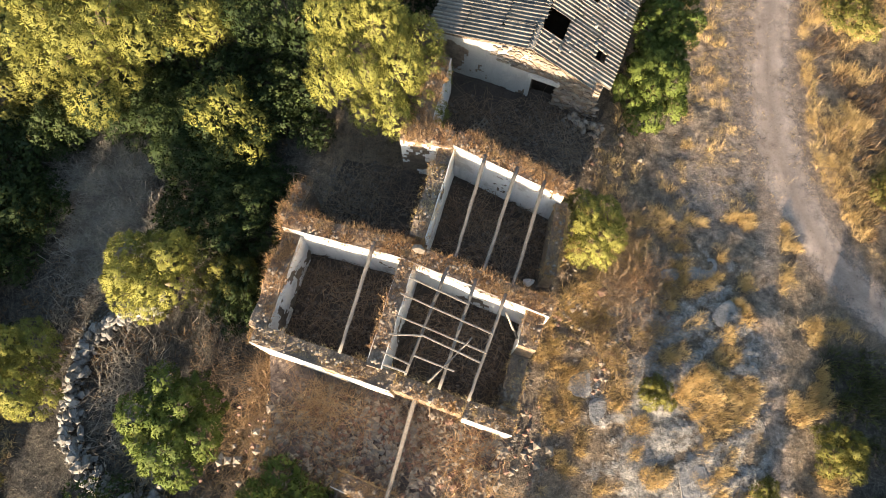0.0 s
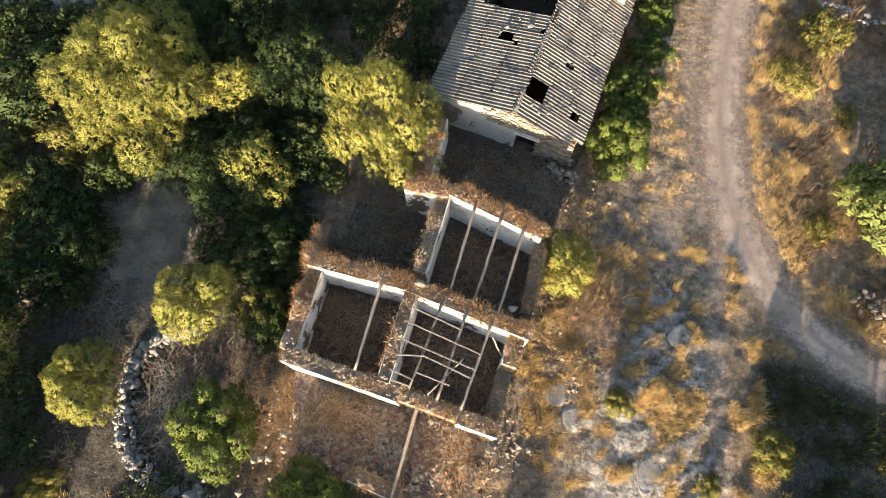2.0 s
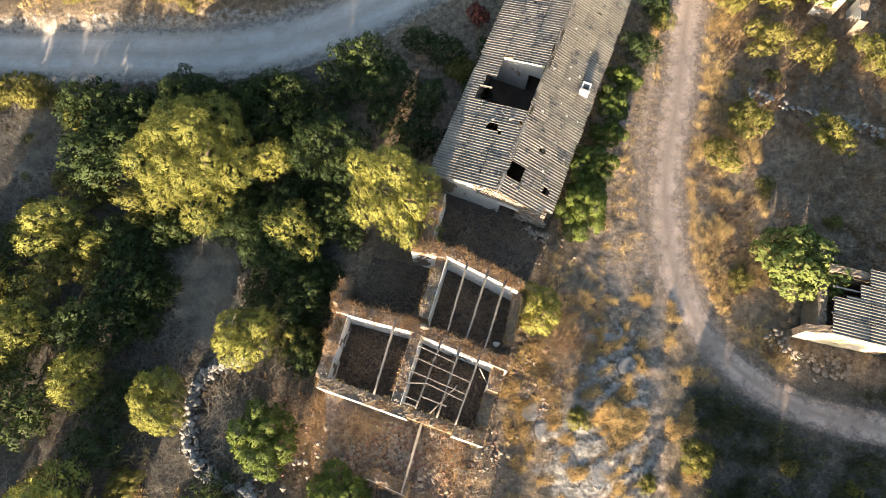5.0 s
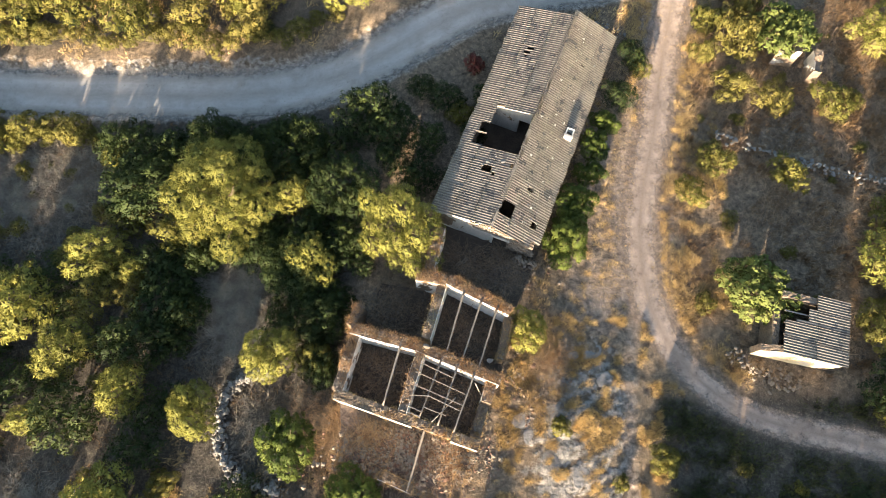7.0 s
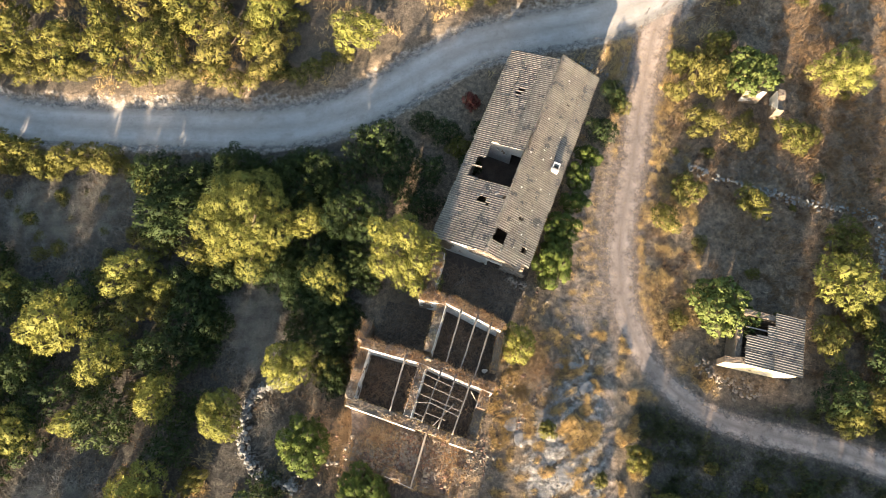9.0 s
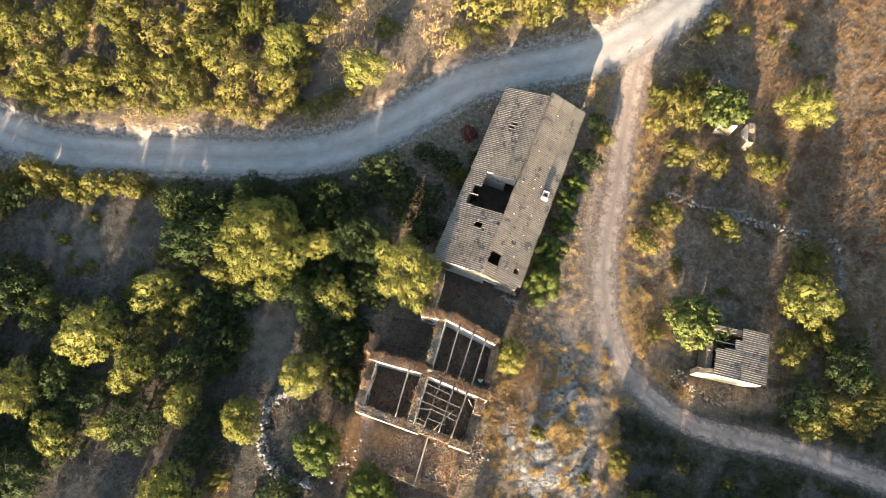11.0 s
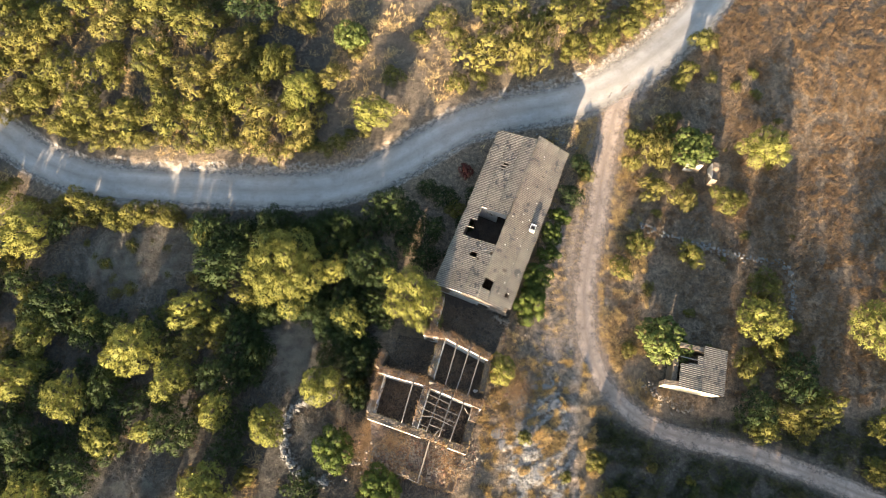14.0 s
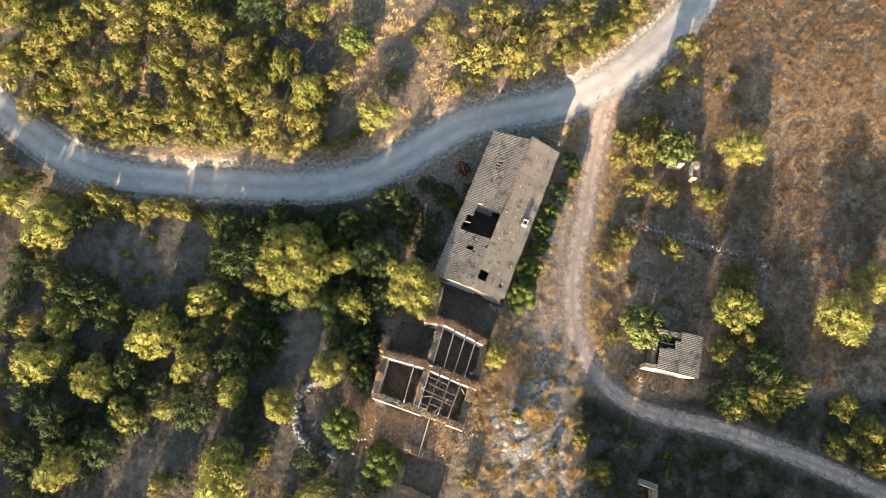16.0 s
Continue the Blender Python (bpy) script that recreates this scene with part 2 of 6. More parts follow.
    col = blend(n, l, 0.8, col, ramp(n, l, mottle, [(0.34, (0.10, 0.095, 0.09)), (0.47, (0.40, 0.40, 0.40)), (0.56, (0.6, 0.59, 0.57)), (0.68, (0.95, 0.92, 0.87))]), "OVERLAY")
    col = blend(n, l, 0.75, col, ramp(n, l, grit, [(0.36, (0.08, 0.075, 0.07)), (0.5, (0.48, 0.48, 0.48)), (0.64, (0.97, 0.95, 0.92))]), "OVERLAY")
    l.new(col, b.inputs["Base Color"])
    b.inputs["Roughness"].default_value = 0.95
    b.inputs["Specular IOR Level"].default_value = 0.15
    h = n.new("ShaderNodeMath")
    h.operation = "MULTIPLY_ADD"
    l.new(split, h.inputs[0])
    l.new(rocky, h.inputs[1])
    l.new(mottle, h.inputs[2])
    relief(n, l, b, h.outputs[0], 1.0, 0.16)
    return m


GROUND = soil_sheet()


def track(name, dark, mid, light, soft, rim):
    """Packed gravel with paler wheel tracks that follow the way."""
    m, n, l, b = net(name)
    uv = n.new("ShaderNodeUVMap").outputs["UV"]
    sep = n.new("ShaderNodeSeparateXYZ")
    l.new(uv, sep.inputs[0])
    mp = n.new("ShaderNodeMapping")
    mp.inputs["Scale"].default_value = (9.0, 0.35, 1.0)
    l.new(uv, mp.inputs["Vector"])
    st = n.new("ShaderNodeTexNoise")
    st.inputs["Scale"].default_value, st.inputs["Detail"].default_value, st.inputs["Roughness"].default_value = 1.0, 6, 0.7
    l.new(mp.outputs["Vector"], st.inputs["Vector"])
    patch = grain(n, l, 0.8, 5, 0.65)
    fine = grain(n, l, 20, 7, 0.85)
    col = ramp(n, l, st.outputs["Fac"], [(0.3, dark), (0.5, mid), (0.68, light)])
    col = blend(n, l, 0.4, col, ramp(n, l, patch, [(0.35, dark), (0.65, light)]))
    col = blend(n, l, 0.35, col, ramp(n, l, grain(n, l, 4.5, 7, 0.8), [(0.33, tuple(v * 0.45 for v in dark)), (0.5, mid), (0.68, light)]))
    col = blend(n, l, 0.4, col, ramp(n, l, fine, [(0.3, tuple(v * 0.3 for v in dark)), (0.5, mid), (0.7, tuple(min(0.9, v * 1.4) for v in light))]))
    rut = ramp(n, l, sep.outputs["X"], [(0.0, (0, 0, 0)), (0.17, (0.1, 0.1, 0.1)), (0.27, (1, 1, 1)), (0.36, (0.9, 0.9, 0.9)), (0.5, (0.25, 0.25, 0.25)), (0.64, (0.9, 0.9, 0.9)), (0.73, (1, 1, 1)), (0.83, (0.1, 0.1, 0.1))])
    rut = blend(n, l, band(n, l, grain(n, l, 0.55, 5, 0.7), 0.64, 0.40), (0.35, 0.35, 0.35), rut)
    col = blend(n, l, rut, blend(n, l, 1.0, col, (rim, rim * 0.97, rim * 0.93), "MULTIPLY"), blend(n, l, 0.5, col, light))
    l.new(col, b.inputs["Base Color"])
    b.inputs["Roughness"].default_value = 0.95
    b.inputs["Specular IOR Level"].default_value = 0.15
    relief(n, l, b, fine, 0.6, 0.02)
    fray = grain(n, l, 1.6, 6, 0.75)
    edge = n.new("ShaderNodeMath")
    edge.operation = "PINGPONG"
    edge.inputs[1].default_value = 0.5
    l.new(sep.outputs["X"], edge.inputs[0])
    torn = n.new("ShaderNodeMath")
    torn.operation = "MULTIPLY_ADD"
    torn.inputs[1].default_value = soft
    l.new(fray, torn.inputs[0])
    l.new(edge.outputs[0], torn.inputs[2])
    clear = n.new("ShaderNodeBsdfTransparent")
    mx = n.new("ShaderNodeMixShader")
    l.new(band(n, l, torn.outputs[0], 0.5 * soft, 0.5 * soft + (0.42 if soft > 0.5 else 0.16)), mx.inputs[0])
    l.new(clear.outputs[0], mx.inputs[1])
    l.new(b.outputs["BSDF"], mx.inputs[2])
    l.new(mx.outputs[0], n["Material Output"].inputs["Surface"])
    return m


GRAVEL_GREY = track("grey_gravel", (0.135, 0.123, 0.115), (0.262, 0.243, 0.230), (0.42, 0.396, 0.376), 0.35, 0.78)
GRAVEL_RED = track("reddish_earth_track", (0.16, 0.118, 0.096), (0.285, 0.222, 0.188), (0.43, 0.35, 0.302), 0.9, 0.45)


# ---- building blocks ----
def mesh_of(name, verts, faces, mat, flat=True):
    me = bpy.data.meshes.new(name)
    me.from_pydata([tuple(v) for v in verts], [], faces)
    me.materials.append(mat)
    if not flat:
        me.shade_smooth()
    me.update()
    return me


def under(name, me, parent, label="", m=None):
    ob = new(name, me)
    ob.parent = parent
    if m is not None:
        ob.matrix_basis = m
    if label:
        ob["label"] = label
    return ob


def part(name, bm, mat, parent, label="", m=None):
    me = bpy.data.meshes.new(name)
    bm.to_mesh(me)
    bm.free()
    me.materials.append(mat)
    return under(name, me, parent, label, m)


def thing(name, m, label, category, group="", kind=""):
    ob = new(name)
    ob.matrix_basis = m
    return tagged(ob, label, category, group, kind)


def smooth(a, b, v):
    q = min(1.0, max(0.0, (v - a) / (b - a)))
    return q * q * (3 - 2 * q)


def spline(pts, step):
    """Points about a step apart along a smooth way through pts."""
    out = []
    ps = [Vector(p) for p in pts]
    ps = [ps[0] * 2 - ps[1], *ps, ps[-1] * 2 - ps[-2]]
    for i in range(1, len(ps) - 2):
        a, b, c, d = ps[i - 1:i + 3]
        n = max(1, int((c - b).length / step))
        for k in range(n):
            t = k / n
            out.append(0.5 * (2 * b + (c - a) * t + (2 * a - 5 * b + 4 * c - d) * t * t + (3 * b - a - 3 * c + d) * t ** 3))
    return out + [ps[-2]]


ROAD = spline([(-70, 49), (-55.6, 39.5), (-50.1, 35.5), (-45.0, 32.2), (-38.7, 29.7), (-31.4, 28.4), (-24.4, 27.6), (-17.7, 26.9), (-11.2, 26.9), (-6.2, 28.3), (-1.9, 30.8),
               (2.5, 33.4), (7.6, 34.8), (12.6, 35.6), (16.4, 36.9), (20.2, 39.2), (23.6, 42.0), (27.1, 45.3), (31.0, 50.0), (40.0, 61.0)], 0.6)
LANE = spline([(19.6, 37.6), (18.2, 35.0), (17.2, 31.6), (16.2, 27.0), (15.3, 22.4), (14.3, 18.6), (13.7, 15.4), (13.6, 12.6), (13.8, 10.4), (14.4, 8.3), (15.3, 6.5), (16.5, 5.0),
               (18.5, 3.4), (20.6, 2.4), (23.0, 1.75), (26.5, 1.0), (30.1, -0.1), (34.8, -1.9), (39.4, -3.9), (50, -9.0)], 0.6)
ROAD_A, LANE_A = np.array([p[:] for p in ROAD]), np.array([p[:] for p in LANE])


def off(way, x, y):
    """Distance from a way, and on which side: left of its direction is plus."""
    d2 = (way[:, 0] - x) ** 2 + (way[:, 1] - y) ** 2
    i = min(int(np.argmin(d2)), len(way) - 2)
    t = way[i + 1] - way[i]
    return math.sqrt(d2[i]), 1 if t[0] * (y - way[i, 1]) - t[1] * (x - way[i, 0]) > 0 else -1


def lie(x, y):
    """Height of the bare ground: level in the east, falling away to the west, with a cut bank north of the road."""
    w = x + 3
    z = 0.165 * (w - math.sqrt(w * w + 16)) / 2 + 0.08
    z += 1.3 * smooth(26, 42, y) * smooth(2, 18, x)
    z += 0.5 * math.exp(-((x - 9) / 3.2) ** 2 - ((y - 2.5) / 4.5) ** 2)
    z += 0.5 * math.exp(-((x + 1.0) / 6.5) ** 2 - ((y - 6) / 7) ** 2)
    z += 0.02 * max(0.0, x - 20)
    if y > 20:
        d, side = off(ROAD_A, x, y)
        if side > 0:
            z += (0.8 * smooth(2.0, 2.7 + 0.5 * noise.noise((x * 0.4, y * 0.4, 1.0)), d) + 0.1 * max(0.0, d - 3) * smooth(60, 30, d)) * (0.6 + 0.4 * smooth(6, -6, x))
    return z


def rough_lie(x, y):
    d = min(off(ROAD_A, x, y)[0] if y > 18 else 9.0, off(LANE_A, x, y)[0] if x > 8 else 9.0)
    k = smooth(1.2, 3.0, d)
    z = lie(x, y) + k * 0.10 * noise.fractal((x * 0.9, y * 0.9, 3.1), 0.8, 2.0, 4)
    bare = knoll(x, y)
    if bare > 0.01:
        z += bare * (0.22 * max(0.0, noise.fractal((x * 0.55, y * 0.55, 9.7), 0.9, 2.0, 3)) + 0.2 * strata(x, y))
    return z


def strata(x, y):
    """Ledges of the bare rock, which strike north-east: about -0.5 in the cracks, 0.6 on the ledges."""
    u, v = 0.86 * x + 0.51 * y, 0.86 * y - 0.51 * x
    v += 0.5 * noise.noise((x * 0.5, y * 0.5, 2.0))
    return 0.55 - 1.6 * abs(noise.noise((u * 0.28, v * 0.75, 4.4))) + 0.35 * noise.noise((u * 0.9, v * 2.4, 8.0)) + 0.16 * noise.noise((u * 2.2, v * 5.0, 3.0))


def knoll(x, y):
    """How much bare rock crops out."""
    return math.exp(-((x - 8.5) / 4.2) ** 4 - ((y - 1.5) / 7.0) ** 4)


# ---- the ground, one sheet ----
def steps(runs, far):
    """Grid lines: runs of (from, to, step) end to end, then wider and wider to far on both sides."""
    mid = np.concatenate([np.arange(a, b - 0.001, st) for a, b, st in runs])
    out = [list(mid), [], []]
    for k, sign, at in ((1, -1, runs[0][0]), (2, 1, runs[-1][1])):
        st, a = 0.36, at
        while abs(a) < far:
            out[k].append(a) if k == 2 or a != at else None
            st *= 1.6
            a += sign * st
    return out[1][::-1] + out[0] + out[2]


def build_ground():
    xs, ys = steps([(-60, 3, 0.38), (3, 14, 0.16), (14, 52, 0.38)], 2500), steps([(-16, -9, 0.38), (-9, 9, 0.16), (9, 58, 0.38)], 2500)
    verts, masks = [], {"rock": [], "gravel": [], "grey": [], "litter": []}
    for y in ys:
        for x in xs:
            near = -70 < x < 60 and -25 < y < 70
            verts.append((x, y, rough_lie(x, y) if near else lie(max(-90, min(90, x)), max(-40, min(80, y)))))
            d1, side = off(ROAD_A, x, y) if y > 18 else (99.0, 0)
            d2 = off(LANE_A, x, y)[0] if x > 6 else 99.0
            g = smooth(1.15 + 2.0 * smooth(6, 12, y), 0.6 + 0.5 * smooth(6, 12, y), d2)
            g = max(g, 0.75 * math.exp(-((x - 10.6) / 2.8) ** 2 - ((y - 10.5) / 3.5) ** 2), 0.75 * math.exp(-((x - 11.2) / 1.9) ** 2 - ((y - 20) / 9) ** 2))
            if 10 < x < 14 and -14 < y < 9:
                g = max(g, 0.62 * math.exp(-((x - 11.7 - 0.011 * (y + 1) ** 2) / 0.7) ** 2))
            r = knoll(x, y)
            r = r * (0.47 + 0.42 * strata(x, y)) if r > 0.02 else 0.0
            if side > 0:
                r = max(r, 0.5 * smooth(1.6, 2.2, d1) * smooth(3.6, 2.6, d1) * (1 if x > 6 or -38 < x < -12 else 0.3))
            # shade painted as dark litter: thicket, north hillside, weeds below the track
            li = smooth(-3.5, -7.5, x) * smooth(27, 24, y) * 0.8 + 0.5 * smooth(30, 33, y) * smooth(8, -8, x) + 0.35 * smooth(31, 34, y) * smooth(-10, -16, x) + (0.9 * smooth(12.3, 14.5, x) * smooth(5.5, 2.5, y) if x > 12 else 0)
            masks["rock"].append(r)
            masks["gravel"].append(g)
            masks["grey"].append(smooth(3.1, 1.5, d1))
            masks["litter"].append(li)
    w = len(xs)
    faces = [(j * w + i, j * w + i + 1, (j + 1) * w + i + 1, (j + 1) * w + i) for j in range(len(ys) - 1) for i in range(w - 1)]
    me = mesh_of("ground", verts, faces, GROUND, False)
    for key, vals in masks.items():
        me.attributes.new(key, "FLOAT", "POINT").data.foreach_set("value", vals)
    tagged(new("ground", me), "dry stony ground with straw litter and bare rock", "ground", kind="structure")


build_ground()


def build_way(name, way, width, mat, label, rise):
    verts, faces, uvs = [], [], []
    cols = 12
    run = 0.0
    for i, p in enumerate(way):
        a, b = way[max(0, i - 1)], way[min(len(way) - 1, i + 1)]
        d = (b - a).normalized()
        side = Vector((d.y, -d.x))
        run += (p - way[i - 1]).length if i else 0
        for k in range(cols + 1):
            u = k / cols
            e = width * (u - 0.5) * (0.74 + 0.26 * smooth(5, 12, p.y))
            if k in (0, cols):
                e += (1 if k else -1) * (0.25 * noise.noise((p.x * 0.8, p.y * 0.8, k)) + 0.08 * noise.noise((p.x * 3, p.y * 3, k)))
            q = p + side * e
            rut = -0.025 * (math.exp(-((u - 0.29) / 0.07) ** 2) + math.exp(-((u - 0.71) / 0.07) ** 2))
            edge = -0.05 if k in (0, cols) else 0.0
            verts.append((q.x, q.y, lie(q.x, q.y) + rise + rut + edge + 0.012 * noise.noise((q.x * 2, q.y * 2, 5))))
            uvs.append((u, run))
    for i in range(len(way) - 1):
        for k in range(cols):
            a = i * (cols + 1) + k
            faces.append((a, a + 1, a + cols + 2, a + cols + 1))
    me = mesh_of(name, verts, faces, mat, False)
    lay = me.uv_layers.new(name="UVMap")
    for lp in me.loops:
        lay.data[lp.index].uv = uvs[lp.vertex_index]
    tagged(new(name, me), label, name.split("_")[0], kind="structure")


build_way("road", ROAD, 4.5, GRAVEL_GREY, "pale grey unpaved gravel road with wheel tracks", 0.045)
build_way("track", LANE, 3.4, GRAVEL_RED, "narrow reddish earth track with two wheel ruts", 0.03)


# ---- plants ----
def unit(rng, n):
    v = rng.normal(size=(n, 3))
    return v / np.linalg.norm(v, axis=1, keepdims=True)


def tuft_leaves(rng, at, out, fat, per, size, wide):
    """Leaves of tufts: each tuft is a rounded bunch that grows outwards and up. Returns three-sided leaves, the way each one is turned to the light, and its tuft's tone."""
    n = len(at)
    axis = out + np.array([0, 0, 0.45]) + 0.25 * unit(rng, n)
    axis /= np.linalg.norm(axis, axis=1, keepdims=True)
    tone = np.repeat(rng.random(n), per)
    at, axis, out, fat = np.repeat(at, per, 0), np.repeat(axis, per, 0), np.repeat(out, per, 0), np.repeat(fat, per)[:, None]
    m = n * per
    u = unit(rng, m) + 0.55 * axis
    u /= np.linalg.norm(u, axis=1, keepdims=True)
    turned = 0.36 * u + 0.8 * out
    turned /= np.linalg.norm(turned, axis=1, keepdims=True)
    d = 0.4 * turned + 0.25 * axis + 0.8 * unit(rng, m)
    d /= np.linalg.norm(d, axis=1, keepdims=True)
    k = size * (0.6 + 0.8 * rng.random((m, 1)))
    base = at + u * fat * (0.25 + 0.75 * np.sqrt(rng.random((m, 1)))) - d * k * 0.5
    s = np.cross(d, turned + 0.4 * unit(rng, m))
    s /= np.linalg.norm(s, axis=1, keepdims=True) + 1e-9
    w = k * wide
    tri = np.stack([base + s * w, base - s * w, base + d * k], 1)
    return facing(tri, turned), turned, tone


def facing(tri, out):
    """Turns the leaves so that their upper side faces out of the crown."""
    n = np.cross(tri[:, 1] - tri[:, 0], tri[:, 2] - tri[:, 0])
    back = (n * out).sum(1) < 0
    tri[back] = tri[back][:, [1, 0, 2]]
    return tri


def leaf_mesh(name, quads, mat, out=None, tone=None):
    q = quads.reshape(-1, 3)
    me = bpy.data.meshes.new(name)
    me.vertices.add(len(q))
    me.vertices.foreach_set("co", q.astype(np.float32).ravel())
    per = quads.shape[1]
    f = len(quads)
    me.loops.add(f * per)
    me.loops.foreach_set("vertex_index", np.arange(f * per, dtype=np.int32))
    me.polygons.add(f)
    me.polygons.foreach_set("loop_start", np.arange(0, f * per, per, dtype=np.int32))
    me.materials.append(mat)
    me.update(calc_edges=True)
    if tone is not None:
        me.attributes.new("tone", "FLOAT", "POINT").data.foreach_set("value", np.repeat(tone, per).astype(np.float32))
    if out is not None:
        n = np.cross(quads[:, 1] - quads[:, 0], quads[:, 2] - quads[:, 0])
        n /= np.linalg.norm(n, axis=1, keepdims=True) + 1e-9
        side = out * np.array([1, 1, 0.45])
        n = 0.4 * n + side / (np.linalg.norm(side, axis=1, keepdims=True) + 1e-9)
        n /= np.linalg.norm(n, axis=1, keepdims=True) + 1e-9
        me.normals_split_custom_set_from_vertices(np.repeat(n, per, 0).astype(np.float32))
    return me


def tube(path, radii, sides=5):
    verts, faces = [], []
    for i, p in enumerate(path):
        d = (path[min(i + 1, len(path) - 1)] - path[max(i - 1, 0)]).normalized()
        a = d.orthogonal().normalized()
        b = d.cross(a)
        for k in range(sides):
            t = 2 * math.pi * k / sides
            verts.append(p + (a * math.cos(t) + b * math.sin(t)) * radii[i])
    for i in range(len(path) - 1):
        for k in range(sides):
            a, b = i * sides + k, i * sides + (k + 1) % sides
            faces.append((a, b, b + sides, a + sides))
    faces.append(tuple(range(sides))[::-1])
    faces.append(tuple(range(len(verts) - sides, len(verts))))
    return verts, faces


def woody(rng, lobes, girth, stem):
    """A tapered trunk that forks into limbs, one towards each lobe of the crown."""
    verts, faces = [], []
    fork = Vector((0.05 * rng.normal(), 0.05 * rng.normal(), stem))

    def add(path, radii):
        v, f = tube(path, radii)
        o = len(verts)
        verts.extend(v)
        faces.extend([tuple(i + o for i in q) for q in f])
    add([Vector((0, 0, -0.08)), Vector((0.03, 0.0, stem * 0.5)), fork], [girth * 1.35, girth, girth * 0.85])
    for c, r in lobes[:6]:
        c = Vector(c)
        mid = fork.lerp(c, 0.5) + Vector(rng.normal(size=3)) * 0.05
        add([fork, mid, c + Vector((0, 0, r * 0.3))], [girth * 0.6, girth * 0.35, girth * 0.1])
    return mesh_of("trunk", verts, faces, BARK, False)


def lobed(rng, n, flat, small, large, spread=0.68):
    """The lobes of a crown of radius 1 and of height flat: separate balls over an uneven dome, with clefts between them, round a smaller heart."""
    out = [((0.12 * rng.normal(), 0.12 * rng.normal(), 0.5 * flat), 0.42)]
    tries = 0
    while len(out) < n and tries < 5000:
        tries += 1
        gap = 1.15 - 0.55 * tries / 5000
        z = rng.uniform(-0.35, 1.0)
        a, q = rng.random() * 2 * math.pi, math.sqrt(1 - max(0.0, z) ** 2)
        r = small + (large - small) * rng.random()
        k = spread * rng.uniform(0.78, 1.2)
        c = (k * q * math.cos(a), k * q * math.sin(a), flat * (0.5 + 0.36 * z * rng.uniform(0.75, 1.1)))
        if all(math.dist(c, o[0]) > gap * 0.5 * (r + o[1]) * (0.6 if i == 0 else 1.15) for i, o in enumerate(out)):
            out.append((c, r))
    return out


def crown_tufts(rng, lobes, count, low, fat):
    """Places, outward ways and sizes of the tufts, spread evenly over the lobes where no other lobe hides them."""
    at, out, big = [], [], []
    total = sum(r * r for _, r in lobes)
    for c, r in lobes:
        k = max(6, int(count * r * r / total * 1.9))
        i = np.arange(k) + 0.5
        z, a = 1 - 2 * i / k, i * 2.39996 + rng.random() * 6.28
        d = np.stack([np.sqrt(1 - z * z) * np.cos(a), np.sqrt(1 - z * z) * np.sin(a), z], 1) + rng.normal(0, 1.0 / math.sqrt(k), (k, 3))
        d /= np.linalg.norm(d, axis=1, keepdims=True)
        d = d[d[:, 2] > low]
        p = np.array(c) + d * r * (0.84 + 0.22 * rng.random((len(d), 1)))
        hidden = np.zeros(len(p), bool)
        for c2, r2 in lobes:
            if c2 != c:
                hidden |= np.linalg.norm(p - np.array(c2), axis=1) < 0.82 * r2
        at.append(p[~hidden])
        out.append(d[~hidden])
        big.append(fat * r * 3.5 / math.sqrt(k) * 0.5 * rng.uniform(0.7, 1.35, int((~hidden).sum())))
    return np.concatenate(at), np.concatenate(out), np.concatenate(big)


def cores(rng, lobes, fine):
    """The dense inside of each lobe: a ragged shell of leaf clumps, and the way each one faces."""
    tris, outs = [], []
    for c, r in lobes:
        k = 190 if fine else 64
        d = unit(rng, k)
        d = d[d[:, 2] > -0.45]
        k = len(d)
        mid = np.array(c) + d * r * (0.76 + 0.06 * rng.normal(size=(k, 1)))
        s = r * (0.17 if fine else 0.28) * (0.6 + 0.8 * rng.random((k, 1, 1)))
        tri = mid[:, None] + s * unit(rng, 3 * k).reshape(k, 3, 3)
        tri -= 0.55 * ((tri - mid[:, None]) * d[:, None]).sum(2, keepdims=True) * d[:, None]
        tris.append(facing(tri, d))
        outs.append(d)
    return np.concatenate(tris), np.concatenate(outs)


def plant(name, seed, mat, lobes, flat, small, large, count, per, fat, size, wide, girth, stem, label, category, low=-0.4, spread=0.68):
    """A tapered trunk with limbs, and a crown of lobes that carry tufts of leaves; its radius is 1."""
    rng = np.random.default_rng(seed)
    lb = lobed(rng, lobes, flat, small, large, spread)
    root = thing(name, pose(0, 0, -400), label, category)
    under("trunk", woody(rng, lb, girth, stem), root)
    leaves, turned, tone = tuft_leaves(rng, *crown_tufts(rng, lb, count, low, fat), per, size, wide)
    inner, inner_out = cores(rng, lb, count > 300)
    # inner clumps take only dark tones: the crown's inner shade is in their colour
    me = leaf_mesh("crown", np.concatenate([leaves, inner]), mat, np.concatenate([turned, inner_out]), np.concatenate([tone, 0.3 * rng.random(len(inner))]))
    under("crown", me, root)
    return root


OL, ML, QL, FL = "grey-green olive tree with a lumpy sunlit crown", "dense dark green mastic tree in the thicket", "yellowish green maquis shrub on dry ground", "spreading green fig tree with broad leaves"
OLIVES_NEAR = [plant("olive_tree", 10 + i, OLIVE, 13, 1.45, 0.24, 0.42, 460, 60, 1.1, 0.048, 0.13, 0.07, 0.38, OL, "tree", spread=0.62) for i in range(3)]
OLIVES_BIG = [plant("olive_tree", 5 + i, OLIVE, 24, 1.45, 0.18, 0.34, 1050, 52, 1.1, 0.029, 0.13, 0.07, 0.38, OL, "tree", spread=0.7) for i in range(2)]
